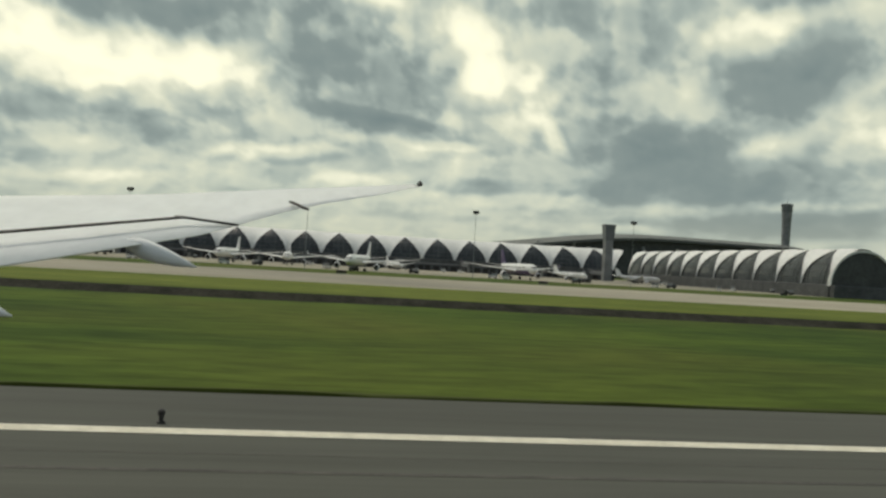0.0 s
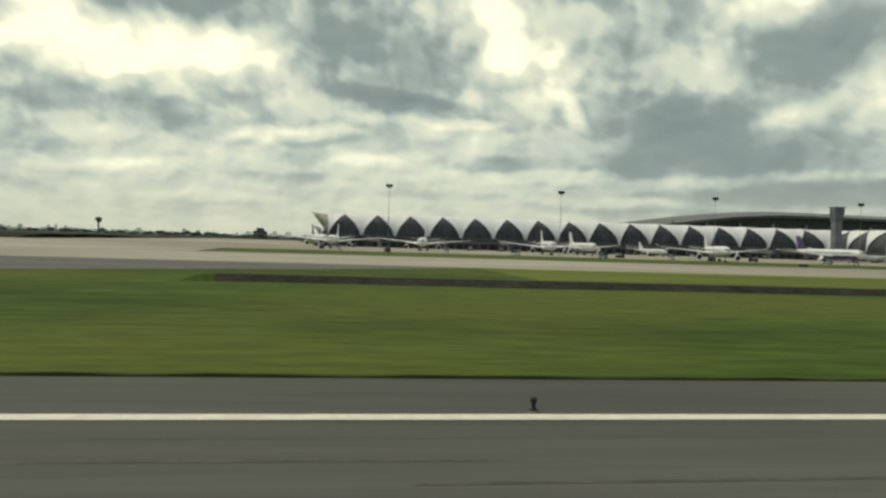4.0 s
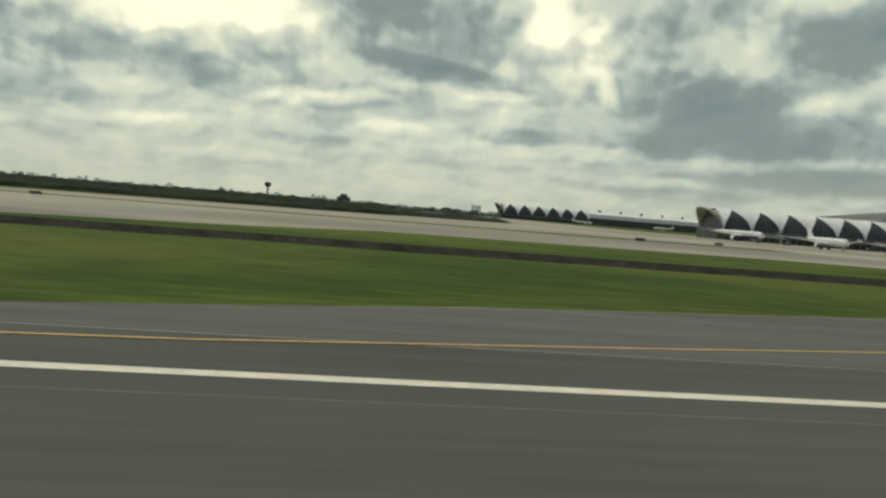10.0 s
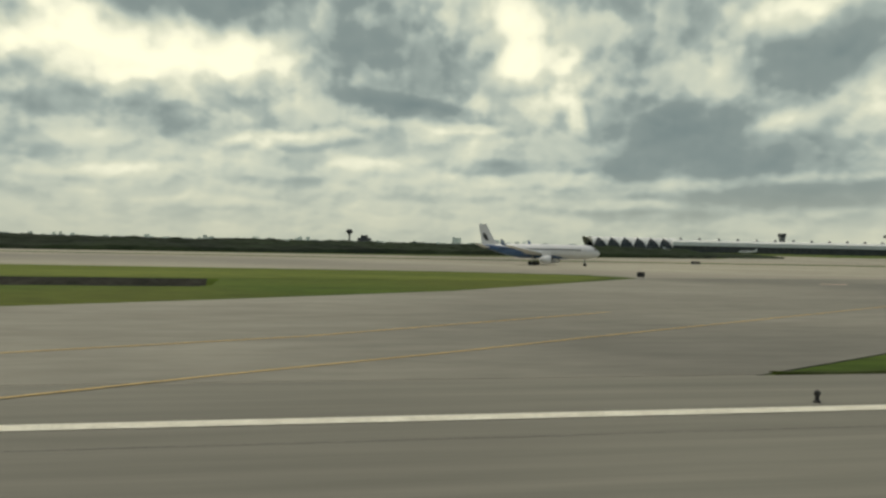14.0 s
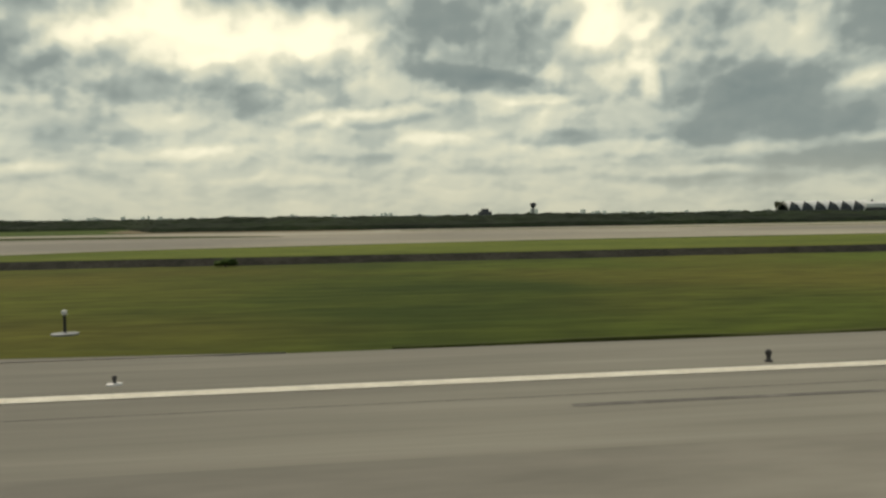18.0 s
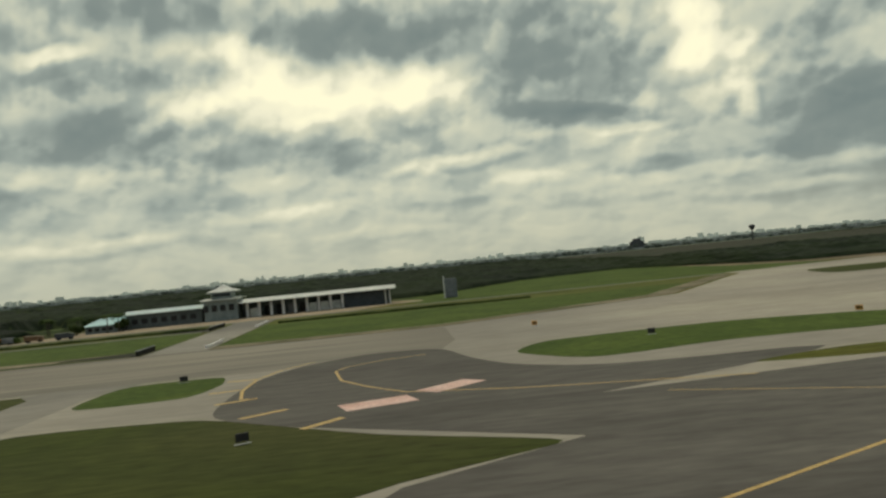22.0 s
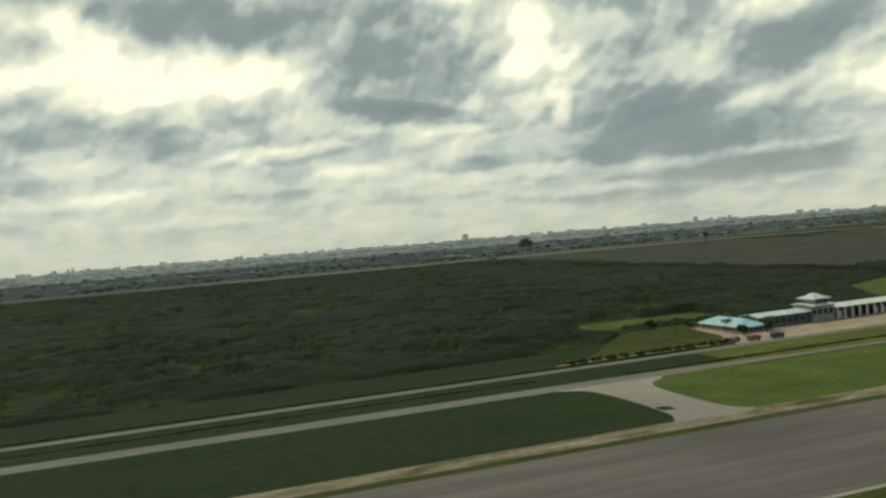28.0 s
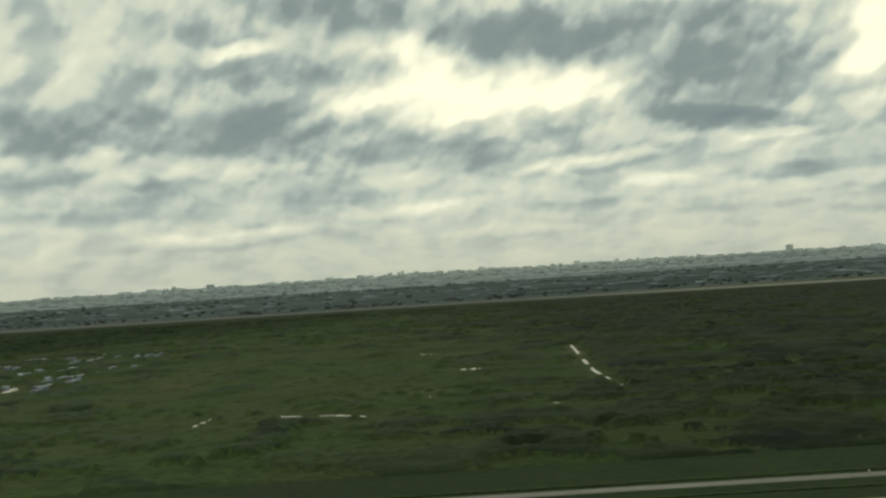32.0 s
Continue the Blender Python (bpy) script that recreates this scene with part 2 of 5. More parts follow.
ORANGE = surface("orange_sign_paint", (0.60, 0.28, 0.03), (0.75, 0.38, 0.05), 0.6)
BLACK = surface("black_paint", (0.015, 0.014, 0.013), (0.03, 0.028, 0.026), 0.6)
WHITE = surface("white_wall_paint", (0.66, 0.65, 0.60), (0.80, 0.79, 0.74), 0.7, scale=0.3)
PALE_ROOF = surface("pale_sheet_roof", (0.50, 0.52, 0.46), (0.66, 0.68, 0.60), 0.5, scale=0.15, fine=8)
TEAL_WALL = surface("grey_green_wall", (0.19, 0.235, 0.22), (0.30, 0.345, 0.325), 0.8, scale=0.3)
SLATE = surface("slate_blue_shutter", (0.050, 0.062, 0.070), (0.080, 0.095, 0.105), 0.7, scale=0.3)
DRY_GRASS = surface("yellow_olive_grass", (0.066, 0.078, 0.016), (0.118, 0.128, 0.030), 0.95, scale=0.06, stretch=(0.3, 1, 1), fine=10, fine_amount=0.3, spec=0.1, bump=0.05)
PALE_TEAL = surface("pale_teal_sheet_roof", (0.40, 0.51, 0.48), (0.54, 0.64, 0.60), 0.5, scale=0.15, fine=8)
REED = surface("dry_brown_reeds", (0.034, 0.037, 0.024), (0.066, 0.064, 0.043), 0.95, scale=0.02, stretch=(0.5, 1, 1), fine=8, fine_amount=0.35, third=(0.040, 0.048, 0.028), third_scale=0.006, spec=0.1, bump=0.8)
TEAL = surface("teal_sheet_roof", (0.22, 0.45, 0.45), (0.34, 0.60, 0.58), 0.5, scale=0.2)
GREY_WALL = surface("grey_wall", (0.095, 0.115, 0.108), (0.16, 0.185, 0.172), 0.8, scale=0.3)
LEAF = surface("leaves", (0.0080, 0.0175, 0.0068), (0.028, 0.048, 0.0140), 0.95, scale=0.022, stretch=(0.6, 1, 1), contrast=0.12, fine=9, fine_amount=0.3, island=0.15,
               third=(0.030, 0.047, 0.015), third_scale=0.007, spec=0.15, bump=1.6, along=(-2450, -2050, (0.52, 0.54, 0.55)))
# leaf colour lightened and greyed to imitate haze over the distant trees
FAR_LEAF = surface("hazed_far_leaves", (0.105, 0.128, 0.108), (0.145, 0.168, 0.142), 0.95, scale=0.02, fine=5, fine_amount=0.15, island=0.1, spec=0.1)
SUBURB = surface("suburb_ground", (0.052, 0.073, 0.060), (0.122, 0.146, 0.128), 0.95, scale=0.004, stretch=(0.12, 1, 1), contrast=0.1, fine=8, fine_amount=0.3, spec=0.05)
BROWN = surface("brown_earth", (0.10, 0.085, 0.05), (0.26, 0.21, 0.13), 0.95, scale=0.03, fine=8, fine_amount=0.25, spec=0.1)
SEDGE = surface("sedge_and_low_scrub", (0.021, 0.037, 0.010), (0.041, 0.066, 0.016), 0.95, scale=0.03, stretch=(0.6, 1, 1), fine=8, fine_amount=0.35, third=(0.038, 0.053, 0.017), third_scale=0.006, spec=0.1, bump=0.8,
                along=(-2450, -2050, (0.70, 0.72, 0.72)))
BUSH_LEAF = surface("bush_leaves", (0.030, 0.050, 0.012), (0.070, 0.105, 0.025), 0.9, scale=0.8, fine=4, fine_amount=0.4, spec=0.15)
FLOWER = surface("orange_blossom", (0.09, 0.055, 0.022), (0.17, 0.10, 0.04), 0.9, scale=1.0, spec=0.15)
TRUCK = surface("rusty_brown_truck_paint", (0.15, 0.078, 0.030), (0.22, 0.12, 0.055), 0.5, scale=0.6)
HEDGE = surface("hedge_leaves", (0.020, 0.034, 0.010), (0.042, 0.062, 0.018), 0.95, scale=0.3, fine=5, fine_amount=0.35, spec=0.1, bump=0.3)
BARK = surface("bark", (0.06, 0.045, 0.03), (0.11, 0.085, 0.06), 0.95, scale=1.0)
# distance haze is mixed into the next three far city colours
CITY = surface("hazed_city_walls", (0.22, 0.248, 0.240), (0.36, 0.388, 0.376), 0.9, scale=0.02, fine=6, island=0.4, spec=0.1)
SPRAWL = surface("hazed_city_sprawl", (0.24, 0.272, 0.264), (0.37, 0.405, 0.395), 0.95, scale=0.004, stretch=(0.12, 1, 1), contrast=0.1, fine=8, fine_amount=0.3, spec=0.05)
CITY_FAR = surface("hazed_skyline_walls", (0.55, 0.60, 0.58), (0.68, 0.72, 0.69), 0.95, scale=0.01, island=0.15, spec=0.05)
RUBBLE = surface("pale_rubble", (0.36, 0.36, 0.30), (0.66, 0.65, 0.56), 0.9, scale=0.1, fine=5)
WATER = bpy.data.materials.new("ditch_water")
WATER.use_nodes = True
wb = WATER.node_tree.nodes["Principled BSDF"]
wb.inputs["Base Color"].default_value = (0.055, 0.060, 0.042, 1)
wb.inputs["Roughness"].default_value = 0.12
wnz = node(WATER.node_tree, "ShaderNodeTexNoise", Scale=1.2 / K, Detail=3.0)
wbp = node(WATER.node_tree, "ShaderNodeBump", Strength=0.15, Distance=0.05 * K)
WATER.node_tree.links.new(wnz.outputs[0], wbp.inputs["Height"])
WATER.node_tree.links.new(wbp.outputs[0], wb.inputs["Normal"])


# ---- mesh helpers: points in real metres ----
def mesh_of(name, verts, faces, mat, smooth=False):
    me = bpy.data.meshes.new(name)
    me.from_pydata([(x * K, y * K, z * K) for x, y, z in verts], [], faces)
    me.materials.append(mat)
    if smooth:
        me.shade_smooth()
    me.update()
    return me


def part(name, shape, mat, parent=None, label="", smooth=False):
    """Links a shape (points, faces) as one mesh object under a thing or part."""
    ob = new(name, mesh_of(name, shape[0], shape[1], mat, smooth))
    ob.parent = parent
    if label:
        ob["label"] = label
    return ob


def thing(name, x=0, y=0, z=0, turn=0, label="", category="", group="", kind=""):
    ob = new(name)
    ob.matrix_basis = pose(x * K, y * K, z * K, 0, 0, turn)
    return tagged(ob, label, category, group, kind)


def at(x, y, z=0, turn=0):
    return pose(x * K, y * K, z * K, 0, 0, turn)


def join(*shapes):
    v, f = [], []
    for sv, sf in shapes:
        n = len(v)
        v += list(sv)
        f += [tuple(i + n for i in q) for q in sf]
    return v, f


def move(shape, dx=0, dy=0, dz=0, turn=0):
    c, s = math.cos(radians(turn)), math.sin(radians(turn))
    return [(c * x - s * y + dx, s * x + c * y + dy, z + dz) for x, y, z in shape[0]], shape[1]


def box(x0, x1, y0, y1, z0, z1, bevel=0.0):
    """A block with its upper edges taken off by a bevel."""
    b = bevel
    v = [(x0, y0, z0), (x1, y0, z0), (x1, y1, z0), (x0, y1, z0), (x0, y0, z1 - b), (x1, y0, z1 - b), (x1, y1, z1 - b), (x0, y1, z1 - b)]
    f = [(3, 2, 1, 0), (0, 1, 5, 4), (1, 2, 6, 5), (2, 3, 7, 6), (3, 0, 4, 7)]
    if b:
        v += [(x0 + b, y0 + b, z1), (x1 - b, y0 + b, z1), (x1 - b, y1 - b, z1), (x0 + b, y1 - b, z1)]
        f += [(4, 5, 9, 8), (5, 6, 10, 9), (6, 7, 11, 10), (7, 4, 8, 11), (8, 9, 10, 11)]
    else:
        f.append((4, 5, 6, 7))
    return v, f


def slab(points, z0, z1):
    """A flat polygon with thickness."""
    n = len(points)
    area = sum(points[i - 1][0] * points[i][1] - points[i][0] * points[i - 1][1] for i in range(n))
    pts = list(points) if area > 0 else list(points)[::-1]
    v = [(x, y, z1) for x, y in pts] + [(x, y, z0) for x, y in pts]
    f = [tuple(range(n))] + [(i, i + n, (i + 1) % n + n, (i + 1) % n) for i in range(n)]
    return v, f


def loft(rings, closed_ends=True):
    """Skin over rings of equal count."""
    n = len(rings[0])
    v = [p for r in rings for p in r]
    f = []
    for k in range(len(rings) - 1):
        for i in range(n):
            j = (i + 1) % n
            f.append((k * n + i, k * n + j, (k + 1) * n + j, (k + 1) * n + i))
    if closed_ends:
        f.append(tuple(range(n))[::-1])
        f.append(tuple((len(rings) - 1) * n + i for i in range(n)))
    return v, f


def ring(x, y, z, ry, rz, n=14):
    """A ring across the x axis."""
    return [(x, y + ry * math.cos(2 * math.pi * i / n), z + rz * math.sin(2 * math.pi * i / n)) for i in range(n)]


def post(x, y, z0, z1, r0, r1, n=8):
    return loft([[(x + r * math.cos(2 * math.pi * i / n), y + r * math.sin(2 * math.pi * i / n), z) for i in range(n)]
                 for z, r in ((z0, r0), (z1, r1))])


def turned(profile, n=14, x=0, y=0):
    """A round body about a vertical axis, from (radius, height) pairs."""
    return loft([[(x + r * math.cos(2 * math.pi * i / n), y + r * math.sin(2 * math.pi * i / n), z) for i in range(n)] for r, z in profile])


def foil(sections):
    """A wing from sections (lead point, trail point, thickness)."""
    rings = []
    for (lx, ly, lz), (tx, ty, tz), th in sections:
        up, low = [], []
        for s, h in ((0.0, 0.0), (0.04, 0.45), (0.15, 0.85), (0.35, 1.0), (0.6, 0.75), (0.85, 0.3), (1.0, 0.04)):
            p = (lx + (tx - lx) * s, ly + (ty - ly) * s, lz + (tz - lz) * s)
            up.append((p[0], p[1], p[2] + h * th * 0.6))
            low.append((p[0], p[1], p[2] - h * th * 0.4))
        rings.append(up + low[:0:-1])
    return loft(rings)


# ---- sky backdrop: a deck of broken cloud far behind everything, open above ----
CLOUD_C = (-1100.0, 0.0)


def swirl(x, y, seed):
    """Smooth gradient noise over a plane, about -0.7 to 0.7."""
    rg_ = np.random.default_rng(seed)
    ang = rg_.uniform(0, 2 * np.pi, 4096)
    perm = rg_.permutation(4096)
    xi, yi = np.floor(x).astype(int), np.floor(y).astype(int)
    fx, fy = x - xi, y - yi

    def corner(i, j):
        g = ang[perm[(perm[(xi + i) & 4095] + yi + j) & 4095]]
        return np.cos(g) * (fx - i) + np.sin(g) * (fy - j)

    sx, sy = fx ** 3 * (fx * (fx * 6 - 15) + 10), fy ** 3 * (fy * (fy * 6 - 15) + 10)
    top = corner(0, 0) * (1 - sx) + corner(1, 0) * sx
    low = corner(0, 1) * (1 - sx) + corner(1, 1) * sx
    return top * (1 - sy) + low * sy


def heaps(x, y, seed, octaves=5, gain=0.5, billow=False):
    """Layers of noise; billowed layers make rounded heads with creases between them."""
    total, amp = np.zeros_like(x), 1.0
    for k in range(octaves):
        n = swirl(x * 2 ** k + 7.3 * k, y * 2 ** k - 3.1 * k, seed + k)
        total += amp * (np.abs(n) * 2 - 0.45 if billow else n)
        amp *= gain
    return total


# masses of cloud as seen from below the middle of the deck, in degrees: azimuth, elevation, half width, half height, tilt, strength
BRIGHT_GAPS = (
    (-6.0, 11.9, 8.0, 2.0, -4, 0.85), (-9.6, 12.7, 3.4, 0.8, -12, 0.4), (-2.8, 11.3, 3.6, 0.7, -6, 0.42), (-7.0, 10.3, 3.2, 0.5, 8, 0.3), (0.6, 12.0, 2.6, 1.2, 0, 0.5), (-14.5, 11.2, 3.6, 0.9, 20, 0.5), (-11.2, 15.0, 2.2, 1.0, -30, 0.8),
    (12.6, 17.2, 2.0, 0.9, 0, 0.6), (19.4, 14.4, 1.5, 2.0, 10, 0.95), (20.2, 11.9, 2.9, 1.1, 0, 1.0), (22.6, 9.2, 0.8, 1.6, 12, 0.7),
    (37.0, 14.2, 3.0, 1.2, 10, 0.75), (35.4, 8.0, 2.6, 0.9, 8, 0.62), (43.7, 8.6, 2.0, 1.4, 0, 0.8), (3.1, 6.9, 4.6, 0.5, 4, 0.45),
    (30.0, 4.1, 4.6, 0.5, 0, 0.3), (-23.4, 14.9, 2.6, 0.5, 8, 0.7), (-26.0, 7.6, 9.0, 0.6, 0, 0.4), (20.0, 4.4, 7.0, 0.4, 0, 0.3))
DARK_BANKS = (
    (-24.0, 9.5, 9.0, 6.5, 0, -0.32),
    (-3.2, 15.6, 7.4, 1.5, -9, -0.8), (-17.5, 17.6, 5.5, 1.4, 0, -0.6), (-15.8, 13.7, 3.0, 1.2, -6, -0.45), (10.6, 12.4, 5.2, 2.6, -8, -0.75),
    (11.4, 9.2, 4.8, 0.9, -8, -0.9), (30.5, 11.0, 7.5, 5.2, 8, -0.28), (31.0, 4.6, 11.0, 3.4, 0, -0.52), (30.4, 7.8, 5.6, 1.3, 4, -0.55), (38.0, 11.4, 4.4, 1.5, 6, -0.9),
    (31.0, 5.4, 6.4, 1.0, 4, -0.45), (36.0, 3.4, 6.0, 0.9, 0, -0.4), (16.3, 5.0, 3.4, 0.7, 0, -0.4), (-7.5, 7.6, 5.6, 1.2, -4, -0.45), (40.0, 16.2, 4.0, 1.0, 0, -0.6),
    (-20.5, 9.8, 5.6, 1.3, -6, -0.4), (-32.5, 9.8, 3.4, 1.5, 0, -0.55), (4.8, 16.4, 6.0, 1.2, 0, -0.5), (26.0, 16.0, 3.4, 1.3, 0, -0.35))

# thin bright and grey streaks low over the horizon
LOW_STREAKS = (
    (-21.0, 3.2, 6.0, 0.45, 2, 0.41), (-9.0, 4.4, 5.0, 0.5, 3, 0.27), (-2.0, 2.6, 4.0, 0.4, 0, 0.22), (8.0, 5.2, 3.4, 0.45, 2, 0.27), (15.5, 7.8, 2.4, 0.35, 0, 0.27),
    (24.0, 2.9, 6.5, 0.4, 0, 0.22), (38.0, 4.6, 4.0, 0.4, 2, 0.27), (48.0, 5.6, 4.5, 0.5, 0, 0.22), (2.5, 4.0, 4.0, 0.4, 0, -0.20), (-14.0, 5.6, 5.0, 0.6, 0, -0.18),
    (26.5, 2.2, 5.0, 0.4, 0, -0.18), (36.0, 3.0, 5.0, 0.4, 0, -0.18), (12.0, 3.2, 4.5, 0.35, 0, -0.16), (-30.0, 4.6, 6.0, 0.5, 0, -0.18))


def cloud_sheet():
    """The cloud deck, about 1600 m up at 8 km and bent down to the far horizon, on the side that the runway's normal faces."""
    az = np.radians(np.concatenate([np.linspace(-100, -46, 40), np.arange(-45, 62, 0.13), np.linspace(62.5, 100, 28)]))
    el = np.radians(np.concatenate([np.linspace(-1.2, 0, 6), np.arange(0.1, 19.5, 0.085), np.linspace(20, 38, 34)]))
    A, E = np.meshgrid(az, el)
    d = np.minimum(7600.0 * np.sqrt(1600.0 / np.maximum(np.tan(E), 1e-3) / 7600.0), 10300.0)
    X, Y, Z = CLOUD_C[0] + d * np.sin(A), CLOUD_C[1] + d * np.cos(A), d * np.tan(E)
    co = np.stack([X, Y, Z], -1).reshape(-1, 3) * K
    nr, nc = A.shape
    idx = np.arange(nr * nc).reshape(nr, nc)
    faces = np.stack([idx[:-1, :-1], idx[:-1, 1:], idx[1:, 1:], idx[1:, :-1]], -1).reshape(-1, 4)
    me = bpy.data.meshes.new("cloud_backdrop")
    me.from_pydata(co.tolist(), [], faces.tolist())
    a, e = np.degrees(A), np.degrees(E)
    # sky coordinates in which the cloud keeps its proportions: flatter towards the horizon
    u, v = a / 10, 1.9 * np.log(np.maximum(e, -1.2) + 10.0)

    def thickness(u, v):
        """How bright (+, thin) or dark (-, thick) the deck is there."""
        a_, e_ = u * 10, np.exp(v / 1.9) - 10.0
        flat = np.clip(e_ / 9.0, 0.25, 1.0)
        aw = a_ + 1.3 * heaps(u * 2.2, v * 2.2, 11, 3, 0.36) + 0.30 * heaps(u * 5, v * 5, 12, 2, 0.4, billow=True)
        ew = e_ + flat * (0.9 * heaps(u * 2.2, v * 2.2, 21, 3, 0.36) + 0.32 * heaps(u * 5, v * 5, 22, 2, 0.4, billow=True))
        total = np.zeros_like(u)
        for ca, ce, wa, we, tilt, s in BRIGHT_GAPS + DARK_BANKS + LOW_STREAKS:
            c, q = math.cos(radians(tilt)), math.sin(radians(tilt))
            dx, dy = aw - ca, ew - ce
            r = np.hypot((c * dx + q * dy) / wa, (c * dy - q * dx) / we)
            k = np.clip((1.55 - r) / 1.25, 0, 1)
            total += s * k * k * (3 - 2 * k)
        calm = np.clip(e_ / 8.0, 0.75, 1.0)
        total += 0.50 * calm * heaps(u * 1.7, v * 1.9, 31, 4, 0.40)
        total -= 0.15 * calm * heaps(u * 3.4 + 0.2 * swirl(u * 3, v * 3, 40), v * 3.8 + 0.2 * swirl(u * 3, v * 3, 43), 41, 3, 0.36, billow=True)
        # crisp-edged heads of the lower heaps
        total += 0.21 * np.clip(e_ / 9.0, 0.6, 1.0) * np.tanh(4.0 * heaps(u * 3.6, v * 4.4, 61, 4, 0.46))
        return total * 1.12 + 0.05

    here, above = thickness(u, v), thickness(u - 0.03, v + 0.05)
    big = here + 0.55 * np.clip(here - above, -0.4, 0.4)
    big = np.where(big < -0.7, -0.7 + 0.68 * (big + 0.7), big)
    attr = me.attributes.new("cloud", "FLOAT", "POINT")
    attr.data.foreach_set("value", big.ravel().astype(np.float32))
    low = me.attributes.new("low", "FLOAT", "POINT")
    low.data.foreach_set("value", np.clip(1 - e / 5.0, 0, 1).ravel().astype(np.float32))
    m = bpy.data.materials.new("cloud_bank")
    m.use_nodes = True
    nt = m.node_tree
    nt.nodes.clear()

    def attr_node(nm):
        n = nt.nodes.new("ShaderNodeAttribute")
        n.attribute_name = nm
        return n.outputs["Fac"]

    mr = node(nt, "ShaderNodeMapRange")
    mr.inputs[1].default_value, mr.inputs[2].default_value = -1.55, 1.45
    nt.links.new(attr_node("cloud"), mr.inputs[0])
    ramp = node(nt, "ShaderNodeValToRGB")
    el_ = ramp.color_ramp.elements
    el_[0].position, el_[0].color = 0.0, (0.165, 0.215, 0.215, 1)
    el_[1].position, el_[1].color = 1.0, (1.0, 0.97, 0.71, 1)
    for p, c in ((0.26, (0.225, 0.274, 0.262)), (0.40, (0.335, 0.392, 0.358)), (0.53, (0.50, 0.542, 0.455)), (0.65, (0.62, 0.64, 0.505)), (0.80, (0.84, 0.83, 0.64))):
        q = el_.new(p)
        q.color = (*c, 1)
    nt.links.new(mr.outputs[0], ramp.inputs[0])
    mx = node(nt, "ShaderNodeMix")
    mx.data_type = "RGBA"
    mx.inputs[7].default_value = (0.455, 0.465, 0.36, 1)
    lowf = node(nt, "ShaderNodeMath")
    lowf.operation, lowf.inputs[1].default_value = "MULTIPLY", 0.6
    nt.links.new(attr_node("low"), lowf.inputs[0])
    nt.links.new(lowf.outputs[0], mx.inputs[0])
    nt.links.new(ramp.outputs[0], mx.inputs[6])
    em = node(nt, "ShaderNodeEmission", Strength=1.2)
    nt.links.new(mx.outputs[2], em.inputs[0])
    o = node(nt, "ShaderNodeOutputMaterial")
    nt.links.new(em.outputs[0], o.inputs[0])
    me.materials.append(m)
    me.shade_smooth()
    ob = new("cloud_backdrop", me)
    return tagged(ob, "broken grey cloud deck with bright warm gaps over a hazy horizon", "sky", kind="structure")


cloud_sheet()

# ---- ground: one sheet to the horizon, with the drainage channel cut into it ----
CHANNELS = ((-205, 900), (-590, -392), (-1203, -812), (-2700, -1494))


def ground_sheet():
    ys = [-9000, -3000, -400, -31, 60, 116, 119.5, 136, 140.4, 230, 420, 900, 2400, 5000, 9600]
    xs = {-10500, -7000, -4200, 2000, 5000, 9000}
    for a, b in CHANNELS:
        xs |= {a - 2.0, a, b, b + 2.0}
    xs |= set(range(-2700, 300, 9)) | {-3000, 600, 1000}
    xs = sorted(xs)
    rc = random.Random(31)
    v, f = [], []
    for x in xs:
        inside = any(a <= x <= b for a, b in CHANNELS)
        drift = 0.9 * noise.noise(Vector((x / 35, 0, 0))) + rc.uniform(-0.5, 0.5)
        for y in ys:
            worn = inside and y in (116, 119.5, 136, 140.4)
            v.append((x, y + (drift + rc.uniform(-0.35, 0.35) if worn else 0), rc.uniform(-2.2, -1.75) if inside and y in (119.5, 136) else 0.0))
    n = len(ys)
    for i in range(len(xs) - 1):
        for j in range(n - 1):
            f.append((i * n + j, (i + 1) * n + j, (i + 1) * n + j + 1, i * n + j + 1))
    g = part("ground", (v, f), GRASS)
    g.data.materials.append(BANK)
    for p in g.data.polygons:
        c = p.center / K
        if 114.5 < c.y < 142 and any(a < c.x < b for a, b in CHANNELS) and p.normal.z < 0.995:
            p.material_index = 1
    return tagged(g, "wide flat airfield of mown grass with a drainage channel", "ground", kind="structure")


ground_sheet()
for a, b in CHANNELS:
    tagged(part("water", slab([(a - 0.5, 118.2), (b + 0.5, 118.2), (b + 0.5, 139.0), (a - 0.5, 139.0)], -2.3, -1.5), WATER),
           "still murky water in the drainage channel", "water", kind="structure")


def paving(name, pts, mat, label, z=0.06, category="pavement"):
    return tagged(part(name, slab(pts, -0.3, z), mat), label, category, kind="structure")


def rounded(pts, cut=0.16, turns=2):
    """Takes the corners off an outline."""
    for _ in range(turns):
        out = []
        for i in range(len(pts)):
            (ax, ay), (bx, by) = pts[i], pts[(i + 1) % len(pts)]
            out += [(ax + (bx - ax) * cut, ay + (by - ay) * cut), (bx + (ax - bx) * cut, by + (ay - by) * cut)]
        pts, cut = out, 0.25
    return pts


def strip(x0, x1, y0, y1):
    return [(x0, y0), (x1, y0), (x1, y1), (x0, y1)]


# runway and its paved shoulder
paving("runway", strip(-4200, 1500, -30.4, 30.6), WORN_SHADED, "grey worn asphalt runway, darkened at one end partly for cloud shade", category="runway")
paving("shoulder", strip(-4200, 1500, 30.6, 38.2), WORN_SHADED, "paler asphalt shoulder along the runway edge", z=0.05)
paving("shoulder", strip(-4200, 1500, -38.2, -30.4), SHOULDER, "paler asphalt shoulder along the runway edge", z=0.05)
